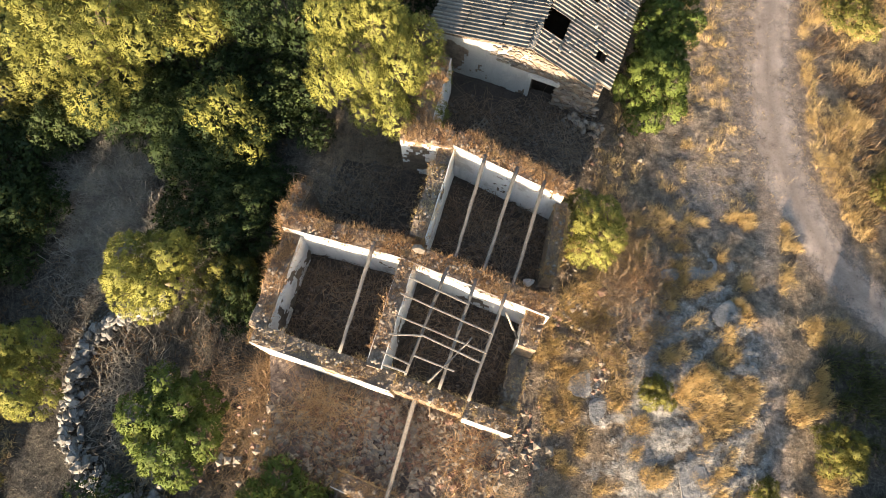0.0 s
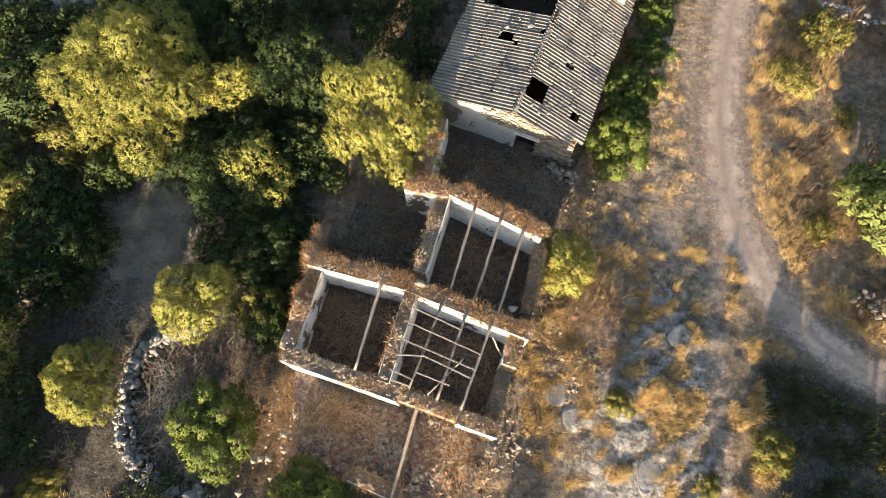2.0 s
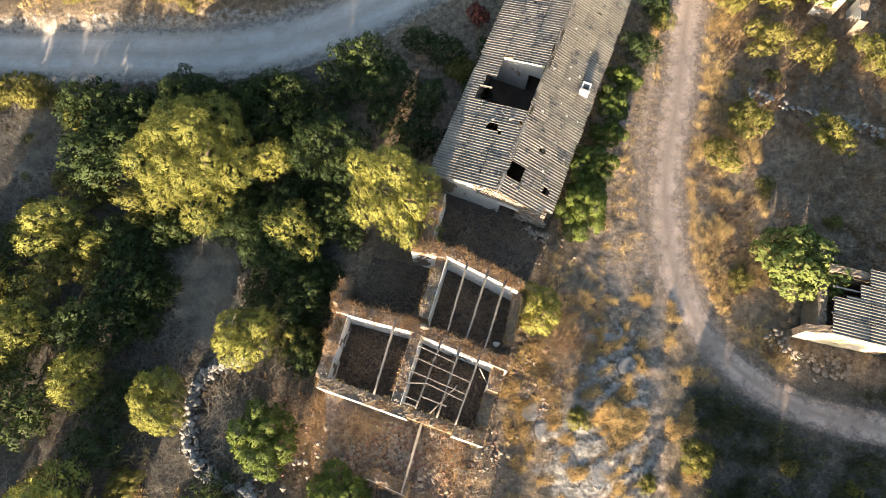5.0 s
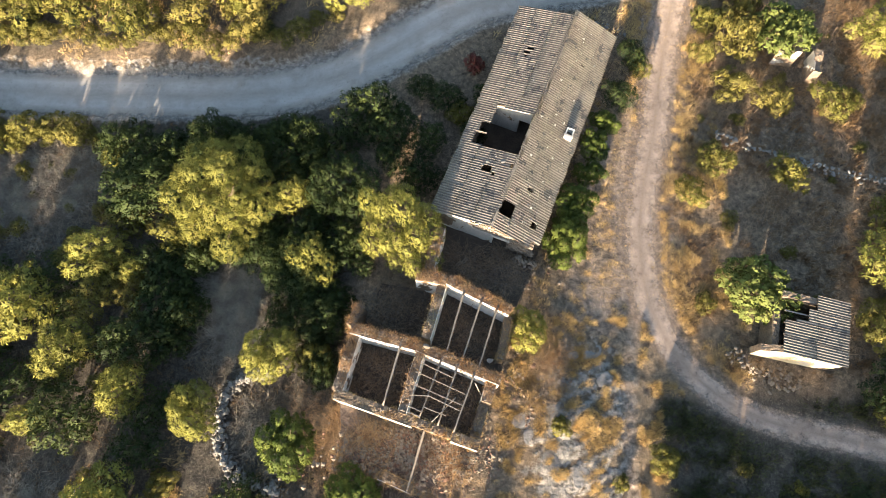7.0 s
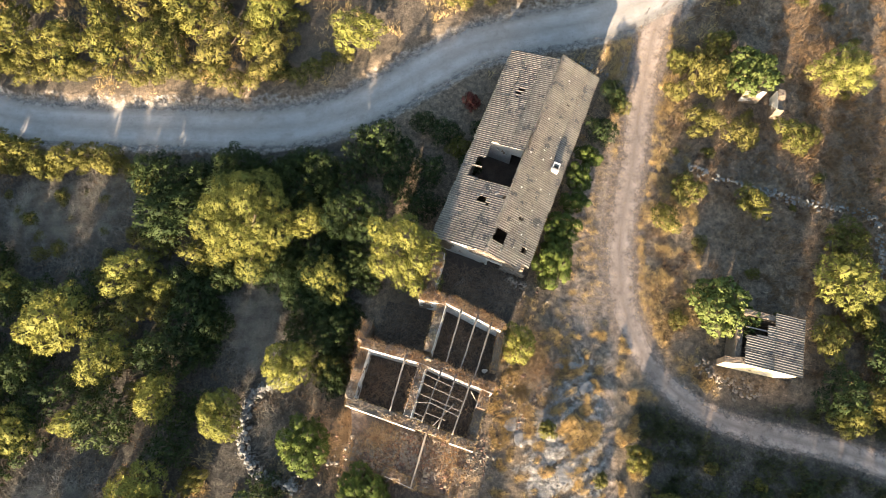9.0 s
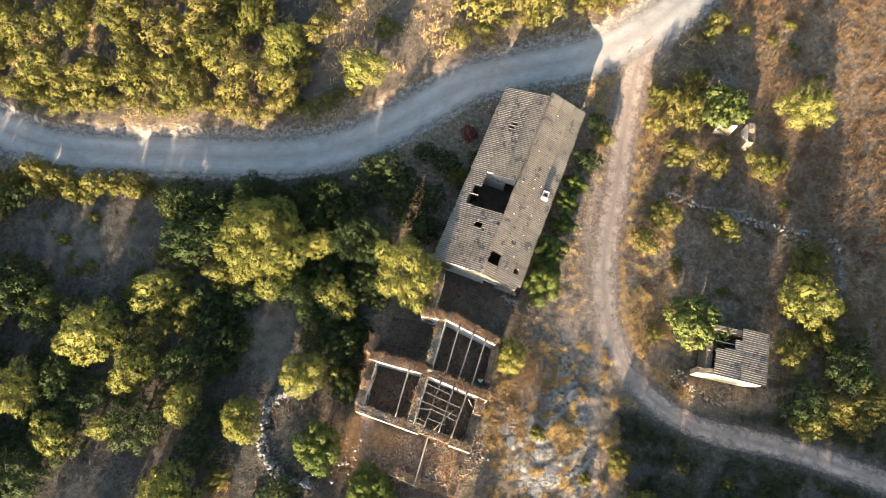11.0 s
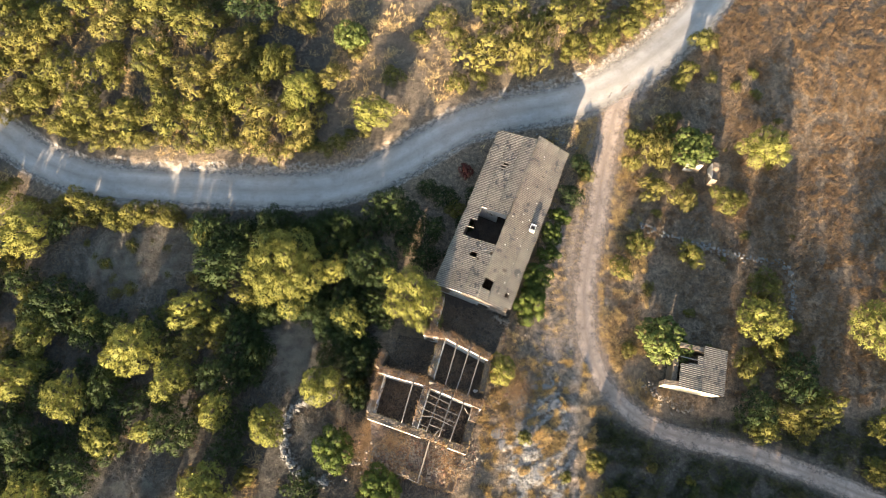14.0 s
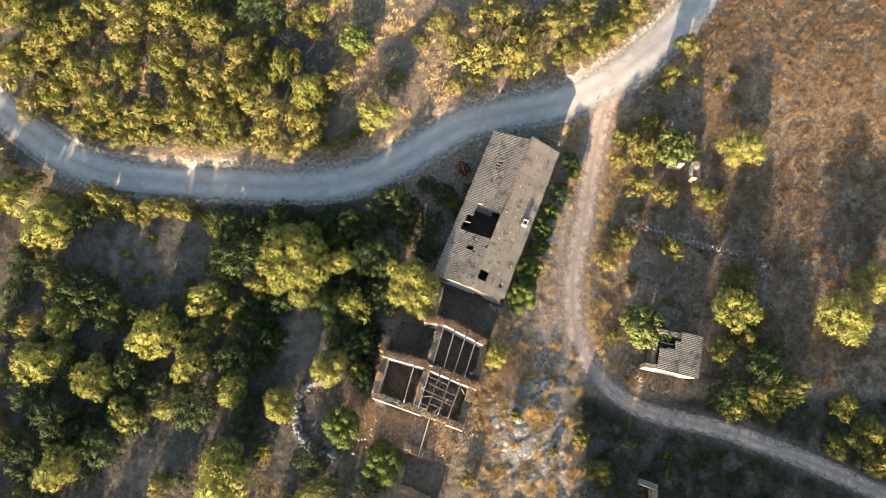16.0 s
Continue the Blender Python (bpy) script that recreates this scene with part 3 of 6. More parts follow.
OLIVES = [plant("olive_tree", 15 + i, OLIVE, 12, 1.45, 0.26, 0.44, 240, 26, 1.15, 0.07, 0.2, 0.07, 0.38, OL, "tree", spread=0.62) for i in range(4)]
MASTICS_NEAR = [plant("mastic_tree", 30 + i, MASTIC, 26, 1.2, 0.16, 0.30, 560, 26, 1.05, 0.036, 0.3, 0.05, 0.2, ML, "tree", spread=0.72) for i in range(3)]
MASTICS = [plant("mastic_tree", 35 + i, MASTIC, 18, 1.2, 0.2, 0.36, 220, 18, 1.1, 0.06, 0.36, 0.05, 0.2, ML, "tree", spread=0.7, low=-0.3) for i in range(4)]
MAQUIS_NEAR = [plant("maquis_shrub", 50 + i, MAQUIS, 10, 1.05, 0.22, 0.42, 210, 50, 1.25, 0.085, 0.10, 0.035, 0.12, QL, "shrub", spread=0.6) for i in range(3)]
MAQUIS_SET = [plant("maquis_shrub", 55 + i, MAQUIS, 9, 1.05, 0.24, 0.45, 140, 20, 1.15, 0.09, 0.22, 0.035, 0.12, QL, "shrub", spread=0.64, low=-0.3) for i in range(5)]
FIGS = [plant("fig_tree", 70 + i, FIG, 16, 1.15, 0.2, 0.38, 340, 15, 1.15, 0.075, 0.42, 0.05, 0.2, FL, "tree", spread=0.68) for i in range(2)]
ELMS = [plant("elm_thicket", 90 + i, ELM, 13, 1.3, 0.22, 0.38, 360, 44, 1.2, 0.055, 0.22, 0.03, 0.2, "bright green elm thicket beside the wall", "shrub", spread=0.64) for i in range(2)]
MASTICS_LOW = [plant("mastic_bush", 95 + i, MASTIC, 10, 1.2, 0.24, 0.42, 110, 16, 1.1, 0.075, 0.36, 0.05, 0.2, ML, "shrub", spread=0.68, low=-0.2) for i in range(3)]
RED_SHRUB = plant("red_shrub", 80, RED_LEAF, 10, 1.2, 0.25, 0.4, 130, 30, 1.2, 0.10, 0.2, 0.04, 0.12, "small shrub with dark red leaves", "shrub")
PROTOS = [*OLIVES_NEAR, *OLIVES_BIG, *OLIVES, *MASTICS_NEAR, *MASTICS, *MAQUIS_NEAR, *MAQUIS_SET, *FIGS, *ELMS, *MASTICS_LOW, RED_SHRUB]
pick = random.Random(5)


NEAR = {"olive_tree": OLIVES_NEAR, "mastic_tree": MASTICS_NEAR, "maquis_shrub": MAQUIS_NEAR}


def grow(kinds, rows, tall, group, label="", fine=True, more=1.0):
    """Plants at x, y with a crown radius and a height, both times more."""
    for x, y, r, h in rows:
        r, h = 0.91 * r * more, h * more
        kind = kinds[0].name.split(".")[0]
        near = fine and -18 < x < 14 and -6 < y < 24
        wide = pick.uniform(0.86, 1.16)
        src = pick.choice(OLIVES_BIG if near and kind == "olive_tree" and r > 3 else NEAR[kind] if near and kind in NEAR else kinds)
        ob = copy_thing(src, pose(x, y, lie(x, y) - 0.05, 0, 0, pick.uniform(0, 360)) @ Matrix.Diagonal((r * wide, r / wide, h / tall, 1)))
        tagged(ob, label, group=group)


grow(OLIVES, [(-14.8, 17.3, 4.4, 7.2), (-2.6, 14.3, 3.3, 6.2), (-10.8, 6.5, 2.2, 3.9), (-15.8, 3.0, 2.1, 3.7), (-24.5, 14.1, 2.5, 3.2), (-29.8, 10.2, 3.2, 4.8), (-25.4, 7.3, 2.4, 3.7), (-36.3, 5.7, 2.6, 4.0),
              (-32.2, 2.0, 2.2, 3.3), (-43.0, 7.5, 3.0, 4.5), (-38.6, -3.2, 2.7, 3.8), (-20.9, -4.0, 3.5, 5.0), (-44.5, 23.3, 3.3, 5.0), (-6.8, 33.8, 2.3, 3.5), (32.3, 29.7, 2.7, 4.1), (29.4, 12.4, 2.6, 4.1),
              (39.9, 11.5, 3.2, 4.5), (-14.6, 36.9, 2.4, 3.4), (-40.9, 12.4, 2.6, 3.6), (-49.7, 27.1, 3.0, 4.4), (-20.7, 4.4, 2.0, 4.4), (43.6, 15.1, 2.3, 3.2)], 1.75, "olive trees")
grow(MASTICS, [(-6.6, 17.9, 2.8, 4.2), (-21.5, 19.1, 3.6, 3.3), (-16.6, 22.5, 2.4, 3.4), (-11.2, 21.2, 3.2, 3.0), (-3.5, 22.6, 2.4, 2.5), (-9.3, 12.4, 3.2, 2.6), (-7.6, 8.8, 2.0, 2.1), (-19.0, 10.7, 2.8, 2.6),
               (-39.1, 15.1, 3.5, 4.3), (-24.9, 2.8, 2.8, 3.4), (-20.5, 7.3, 2.8, 3.3), (-12.7, 14.2, 2.3, 2.2), (-7.5, 5.8, 1.6, 2.3), (-32.4, 6.9, 2.4, 2.8), (-40.1, 1.5, 3.2, 3.9),
               (-34.3, -1.0, 2.6, 3.1), (14.0, 28.3, 1.4, 2.3), (12.9, 25.0, 1.5, 2.2), (28.0, 4.5, 2.2, 2.6), (32.1, 7.2, 2.5, 3.0), (-43.5, -1.6, 2.9, 3.5), (-35.1, 12.3, 2.4, 2.9), (-20.8, 48.1, 3.5, 3.8)], 1.45, "thicket trees")
grow(MAQUIS_SET, [(-8.0, 6.1, 1.5, 2.2), (1.3, 23.8, 1.2, 1.4), (7.5, 2.0, 0.8, 1.0), 
                  (15.1, -3.1, 1.5, 1.8), (13.7, 0.1, 1.2, 1.4), (18.7, -0.5, 0.55, 0.65), (21.9, -1.6, 0.54, 0.65), (11.0, -1.3, 0.65, 0.7), (2.8, -3.9, 1.0, 1.1), (17.3, 17.7, 1.4, 1.5),
                  (19.2, 20.0, 1.6, 2.0), (24.0, 18.8, 1.7, 2.3), (21.1, 26.0, 1.8, 2.0), (24.1, 25.1, 1.7, 1.7), (28.2, 24.8, 1.7, 1.8), (30.5, 15.7, 2.0, 2.5)], 1.3, "maquis shrubs")
grow(MAQUIS_SET, [(27.6, 42.2, 1.6, 2.3), (25.5, 38.6, 1.4, 1.8), (24.6, 37.4, 1.1, 1.3), (21.6, 30.0, 2.2, 3.3), (19.7, 31.2, 1.3, 2.5), (19.3, 28.6, 1.2, 2.2), (22.6, 32.6, 1.5, 2.6), (28.0, 8.3, 1.9, 2.3), (30.7, 9.5, 1.7, 2.0), (28.5, 2.9, 1.8, 2.0), (30.9, 4.0, 1.6, 1.8),
                  (34.0, 4.8, 2.3, 2.7), (32.4, 2.9, 1.5, 1.7), (40.9, 0.3, 2.3, 2.3), (39.5, 2.9, 1.8, 1.7), (41.7, -2.2, 2.1, 1.9), (38.0, -0.7, 1.4, 1.1), (-38.0, 26.0, 1.9, 2.5), (-34.6, 24.2, 1.6, 2.0), (-36.3, 25.6, 1.6, 2.2), (-32.8, 25.0, 1.5, 2.1), (-28.6, 24.4, 1.6, 2.1), (-40.0, 27.2, 1.5, 2.1),
                  (-41.4, 26.6, 1.4, 1.4), (-30.8, 25.2, 1.5, 1.2), (-17.7, -1.5, 1.2, 1.2), (-27.9, -4.8, 1.6, 1.9), (-42.9, 16.5, 1.6, 2.0), (14.6, 27.4, 1.0, 1.4)], 1.3, "maquis shrubs")
grow(MAQUIS_SET, [(-52.7, 43.9, 3.1, 3.8), (-48.7, 46.9, 2.8, 3.4), (-51.7, 50.4, 3.0, 3.6), (-43.4, 42.5, 2.6, 3.1), (-45.1, 48.1, 2.8, 3.4), (-39.8, 37.7, 2.4, 2.9), (-37.4, 41.9, 2.7, 3.2), (-36.5, 47.1, 3.0, 3.6),
                  (-31.6, 48.3, 2.7, 3.3), (-31.7, 42.8, 2.8, 3.4), (-34.5, 35.8, 2.4, 2.6), (-29.5, 36.1, 2.6, 2.9), (-26.4, 39.4, 2.6, 3.2), (-27.0, 45.5, 2.7, 3.2), (-24.5, 34.0, 2.5, 2.8), (-21.4, 37.5, 2.7, 3.2),
                  (-22.5, 42.1, 2.4, 2.9), (-18.5, 34.2, 2.5, 2.8), (-17.6, 40.3, 2.2, 2.7), (-13.9, 32.8, 2.0, 2.1)], 1.3, "hillside thicket", more=1.15)
grow(MAQUIS_SET, [(-46.2, 39.8, 2.3, 2.6), (-49.8, 38.4, 2.0, 2.2), (-42.7, 36.0, 1.6, 1.6), (-41.0, 51.3, 2.8, 3.4), (-55.4, 52.9, 2.9, 3.5), (-15.4, 45.6, 1.7, 1.7), (-9.1, 41.5, 1.2, 1.2),
                  (-2.3, 42.9, 1.0, 1.0), (0.0, 45.1, 1.6, 1.9), (1.3, 42.9, 1.5, 1.8), (4.4, 40.7, 2.8, 3.7), (6.3, 45.0, 2.8, 3.6), (9.3, 41.0, 3.0, 4.0), (12.6, 44.7, 2.5, 3.0), (13.9, 41.5, 1.6, 1.6),
                  (17.0, 42.4, 1.8, 2.0), (19.6, 44.2, 1.9, 2.1), (21.6, 46.2, 2.1, 2.6), (15.9, 46.3, 1.9, 2.3), (-5.1, 38.3, 1.3, 1.2), (-11.3, 38.5, 1.6, 2.0), (-28.9, 49.7, 2.5, 3.0), (-23.5, 36.5, 1.9, 2.0)], 1.3, "hillside thicket", more=1.15)
grow(OLIVES, [(5.5, 7.9, 1.75, 2.6)], 1.75, "olive trees", "low grey-green olive bush against the ruined wall")
grow(FIGS, [(25.1, 29.9, 2.6, 3.2), (20.6, 10.6, 2.6, 3.1), (-9.6, 42.8, 2.0, 2.7)], 1.35, "fig trees")
grow(ELMS, [(-9.4, 1.1, 2.4, 3.3)], 1.6, "elm thickets", "rounded green pistachio bush beside the curved stone wall")
grow(ELMS, [(-5.4, -2.4, 2.4, 3.1)], 1.6, "elm thickets", "rounded bright green pistachio bush beside the ruin")
grow(ELMS, [(9.2, 16.6, 1.7, 2.7), (8.2, 13.8, 2.0, 2.8), (8.7, 15.2, 1.5, 2.6), (10.8, 21.0, 1.4, 2.2), (10.4, 19.0, 1.3, 2.0), (11.6, 22.8, 1.2, 2.0)], 1.6, "elm thickets")
grow([RED_SHRUB], [(2.5, 27.9, 0.9, 1.4)], 1.4, "red shrubs")


# ---- the roofless ruin ----
def wall_mesh(a, b, t, z0, z1, sag, seed, batter=0.0):
    """A rubble wall whose face runs from a to b, and which is t thick to the left of it, with a ragged top: sag metres lower at most."""
    a, b = Vector(a), Vector(b)
    d = b - a
    length = d.length
    d.normalize()
    left = Vector((-d.y, d.x))
    n, rows = max(2, int(length / 0.16)), max(3, int((z1 - z0) / 0.2))
    ring = []
    for i in range(n + 1):
        s = length * i / n
        top = z1 - sag * max(0.0, 0.5 + 0.9 * noise.noise((s * 0.8, seed, 1.0))) - 0.10 * abs(noise.noise((s * 4, seed, 2.0)))
        col = []
        for j in range(rows + 1):
            z = z0 + (top - z0) * j / rows
            col.append((0.0, z))
        for j in range(1, 5):
            col.append((t * j / 5, top + 0.07 * noise.noise((s * 5, j * 1.7, seed))))
        for j in range(rows, -1, -1):
            z = z0 + (top - z0) * j / rows
            col.append((t, z))
        pts = []
        for e, z in col:
            k = 0.035 if 0.0 < e < t or z > z1 - 0.5 else 0.022
            p = a + d * s + left * (e + k * noise.noise((s * 4, z * 4 + e * 9, seed)) + batter * (0.5 - e / t) * (z1 - z))
            p += d * 0.03 * noise.noise((s * 5, z * 5, seed + 7))
            pts.append((p.x, p.y, z))
        ring.append(pts)
    m = len(ring[0])
    verts = [p for r in ring for p in r]
    faces = [(i * m + k, (i + 1) * m + k, (i + 1) * m + k + 1, i * m + k + 1) for i in range(n) for k in range(m - 1)]
    faces += [tuple(range(m)), tuple(range(n * m, (n + 1) * m))[::-1]]
    return verts, faces


def plaster_sheet(a, b, z0, z1, seed, loss, off_face=0.03, step=0.085):
    """Limewash left on a face from a to b: a thin coat with ragged gaps, standing off to the right of the wall."""
    a, b = Vector(a), Vector(b)
    d = b - a
    length = d.length
    d.normalize()
    right = Vector((d.y, -d.x))
    n, rows = max(2, int(length / step)), max(2, int((z1 - z0) / step))
    bm = bmesh.new()
    grid = []
    for i in range(n + 1):
        s = length * i / n
        colv = []
        for j in range(rows + 1):
            z = z0 + (z1 - z0) * j / rows
            p = a + d * s + right * (off_face + 0.02 * noise.noise((s * 1.5, z * 1.5, seed)))
            jx = 0.03 * noise.noise((s * 9, z * 9, seed + 3)) if 0 < i < n else 0
            colv.append(bm.verts.new((p.x + d.x * jx, p.y + d.y * jx, z + (0.03 * noise.noise((s * 9, z * 9, seed + 5)) if 0 < j < rows else 0))))
        grid.append(colv)
    for i in range(n):
        for j in range(rows):
            s, h = length * (i + 0.5) / n, (j + 0.5) / rows
            v = noise.fractal((s * 0.9, h * 2.2, seed * 1.3), 0.9, 2.0, 3) + 0.3 * noise.noise((s * 6, h * 14, seed)) + 0.15 * noise.noise((s * 15, h * 30, seed))
            if v < loss:
                bm.faces.new((grid[i][j], grid[i + 1][j], grid[i + 1][j + 1], grid[i][j + 1]))
    bmesh.ops.delete(bm, geom=[v for v in bm.verts if not v.link_faces], context="VERTS")
    bmesh.ops.solidify(bm, geom=bm.faces[:], thickness=0.028)
    return bm


def stone_mesh(seed, mat):
    rng = random.Random(seed)
    bm = bmesh.new()
    bmesh.ops.create_icosphere(bm, subdivisions=1, radius=0.5)
    for v in bm.verts:
        v.co = Vector((v.co.x * rng.uniform(0.8, 1.25), v.co.y * rng.uniform(0.75, 1.2), v.co.z * rng.uniform(0.6, 0.95)))
        v.co *= rng.uniform(0.82, 1.15)
    me = bpy.data.meshes.new("stone")
    bm.to_mesh(me)
    bm.free()
    me.materials.append(mat)
    return me


RUBBLE = [stone_mesh(i, STONE) for i in range(6)]
FIELD = [stone_mesh(20 + i, GREY_STONE) for i in range(6)]
BRICKS = [stone_mesh(40 + i, TILE_RED) for i in range(3)]
TOPS = []


def wall(name, a, b, t, z0, z1, label, sag=0.25, seed=1, coats=(), stones=13, parent=None):
    """coats: (side, lowest, highest, loss, material): side 1 is the face from a to b, 2 the far face."""
    v, f = wall_mesh(a, b, t, z0, z1, sag, seed)
    ob = new(name, mesh_of(name, v, f, WALL_CORE))
    if parent:
        ob.parent = parent
        ob["label"] = label
    else:
        tagged(ob, label, "wall", kind="structure")
    va, vb = Vector(a), Vector(b)
    d = (vb - va).normalized()
    left = Vector((-d.y, d.x))
    for side, lo, hi, loss, mat in coats:
        if side == 1:
            part("plaster", plaster_sheet(va + d * 0.02, vb - d * 0.02, lo, hi, seed, loss), mat, ob, "old limewash plaster")
        else:
            part("plaster", plaster_sheet(vb + left * t - d * 0.02, va + left * t + d * 0.02, lo, hi, seed + 11, loss), mat, ob, "old limewash plaster")
    rng = random.Random(seed * 7 + 1)
    length = (vb - va).length
    for i in range(int(length * stones)):
        s, e = rng.uniform(0.05, length - 0.05), rng.uniform(0.05, t - 0.05)
        top = z1 - sag * max(0.0, 0.5 + 0.9 * noise.noise((s * 0.8, seed, 1.0)))
        p = va + d * s + left * e
        k = rng.uniform(0.05, 0.16)
        under("stone", rng.choice(RUBBLE), ob, "", pose(p.x, p.y, top + k * 0.08, rng.uniform(-25, 25), rng.uniform(-25, 25), rng.uniform(0, 360)) @ Matrix.Diagonal((k, k, k, 1)))
    for i in range(int(length * 60)):
        s, e = rng.uniform(0, length), rng.uniform(0.0, t)
        top = z1 - sag * max(0.0, 0.5 + 0.9 * noise.noise((s * 0.8, seed, 1.0)))
        p = va + d * s + left * e
        TOPS.append((p.x, p.y, top - 0.05, name))
    return ob


FLOOR, TOP = 0.6, 3.2
RL = "roofless rubble wall with limewash and dry weeds on top"
wall("wall_north_1", (-5.5, 7.40), (-1.2, 6.25), 0.6, 0.1, TOP, RL, 0.12, 1, [(1, FLOOR - 0.2, TOP - 0.06, 0.62, LIME)])
wall("wall_north_2", (-1.2, 6.22), (3.5, 4.27), 0.6, 0.1, TOP, RL, 0.12, 2, [(1, FLOOR - 0.2, TOP - 0.06, 0.62, LIME)])
wall("wall_west_1", (-5.85, 3.9), (-4.9, 7.35), 0.6, -0.6, TOP, RL, 0.7, 3, [(1, FLOOR - 0.2, TOP - 0.5, 0.1, LIME)])
wall("wall_south_1", (-6.35, 3.52), (-1.7, 1.92), 0.62, -0.4, 2.95, RL, 0.12, 4, [(1, 0.0, 2.9, 0.35, LIME)])
wall("wall_south_2", (-1.7, 2.02), (0.6, 1.2), 0.5, -0.2, 2.85, RL, 0.35, 5)
wall("wall_south_3", (0.6, 1.1), (2.2, 0.55), 0.6, -0.2, 2.8, RL, 0.15, 6, [(1, 0.1, 2.75, 0.3, LIME)])
wall("wall_middle", (-2.0, 2.6), (-0.95, 6.2), 0.48, 0.1, TOP, RL, 0.15, 7, [(1, FLOOR - 0.2, TOP - 0.1, 0.3, LIME), (2, FLOOR - 0.2, TOP - 0.2, 0.0, LIME)])
wall("wall_east_1", (3.02, 3.2), (3.55, 4.8), 0.6, 0.1, TOP - 0.1, RL, 0.3, 8, [(2, FLOOR - 0.2, TOP - 0.4, 0.1, LIME)])
wall("wall_east_2", (2.4, 1.3), (3.0, 3.2), 0.6, 0.0, 1.5, "collapsed stretch of rubble wall", 0.5, 9, stones=12)
wall("wall_east_3", (2.2, 0.55), (2.45, 1.35), 0.6, -0.1, 2.5, "broken rubble wall corner", 0.4, 10, stones=9)
wall("wall_west_2", (-0.62, 7.0), (0.43, 10.5), 0.55, 0.1, TOP, RL, 0.3, 11, [(1, FLOOR - 0.2, TOP - 0.12, 0.45, LIME)], stones=12)
wall("wall_north_3", (0.35, 10.5), (4.2, 8.5), 0.6, 0.1, TOP, RL, 0.12, 12, [(1, FLOOR - 0.2, TOP - 0.06, 0.5, LIME)])
wall("wall_north_4", (-1.55, 10.75), (0.3, 10.4), 0.65, -0.3, TOP, RL, 0.15, 13, [(1, 0.2, TOP - 0.2, 0.1, LIME)])
wall("wall_east_4", (3.9, 5.85), (4.45, 8.5), 0.42, 0.2, 2.7, "crumbling rubble wall end", 0.5, 14, stones=12)
wall("wall_west_3", (-0.5, 11.2), (0.3, 14.2), 0.6, -0.2, TOP - 0.1, RL, 0.2, 15, [(1, 0.2, TOP - 0.3, 0.25, LIME)])
wall("wall_west_4", (-5.35, 7.9), (-4.75, 9.2), 0.55, -0.5, 2.6, "broken rubble wall stub", 0.5, 16)
wall("wall_south_4", (-3.75, -1.0), (-1.75, -1.85), 0.55, -0.6, 1.3, "low stretch of ruined rubble wall", 0.2, 17, [(1, 0.0, 1.2, 0.1, LIME)], stones=8)
wall("wall_south_5", (-1.75, -1.85), (0.9, -2.6), 0.5, -0.6, 0.6, "rubble wall fallen to its footing", 0.4, 18, stones=14)
wall("wall_east_5", (1.05, -2.5), (1.5, -0.6), 0.5, -0.4, 1.7, "low stretch of ruined rubble wall", 0.3, 19, stones=8)
wall("wall_west_5", (-3.75, -4.9), (-3.2, -2.6), 0.45, -0.8, 1.0, "low stretch of ruined rubble wall", 0.3, 20, stones=8)
wall("wall_south_6", (-3.7, -4.8), (-0.3, -6.2), 0.45, -0.8, 1.0, "low stretch of ruined rubble wall", 0.3, 21, stones=8)


def floor_patch(name, corners, z, label, mat=SOIL):
    """Earth floor between walls, uneven."""
    c = [Vector(p) for p in corners]
    n = 30
    verts = []
    for j in range(n + 1):
        for i in range(n + 1):
            u, v = i / n, j / n
            p = (c[0] * (1 - u) + c[1] * u) * (1 - v) + (c[3] * (1 - u) + c[2] * u) * v
            verts.append((p.x, p.y, z + 0.12 * noise.fractal((p.x * 1.1, p.y * 1.1, 4.0), 0.8, 2.0, 4)))
    faces = [(j * (n + 1) + i, j * (n + 1) + i + 1, (j + 1) * (n + 1) + i + 1, (j + 1) * (n + 1) + i) for j in range(n) for i in range(n)]
    tagged(new(name, mesh_of(name, verts, faces, mat, False)), label, "floor", kind="structure")


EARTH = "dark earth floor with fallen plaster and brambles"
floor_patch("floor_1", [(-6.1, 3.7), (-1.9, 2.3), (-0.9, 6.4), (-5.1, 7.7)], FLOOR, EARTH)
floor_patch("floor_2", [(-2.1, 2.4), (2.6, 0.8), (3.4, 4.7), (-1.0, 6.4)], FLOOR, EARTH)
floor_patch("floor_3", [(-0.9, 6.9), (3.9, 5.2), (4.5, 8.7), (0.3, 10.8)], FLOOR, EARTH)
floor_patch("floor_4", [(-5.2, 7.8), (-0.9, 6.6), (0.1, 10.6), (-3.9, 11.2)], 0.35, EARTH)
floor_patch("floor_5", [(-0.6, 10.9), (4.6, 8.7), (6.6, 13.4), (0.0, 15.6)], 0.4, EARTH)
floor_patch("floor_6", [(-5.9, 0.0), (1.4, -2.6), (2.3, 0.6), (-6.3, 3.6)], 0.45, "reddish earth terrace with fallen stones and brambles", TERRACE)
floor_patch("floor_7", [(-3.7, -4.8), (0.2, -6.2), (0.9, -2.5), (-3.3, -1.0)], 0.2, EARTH)


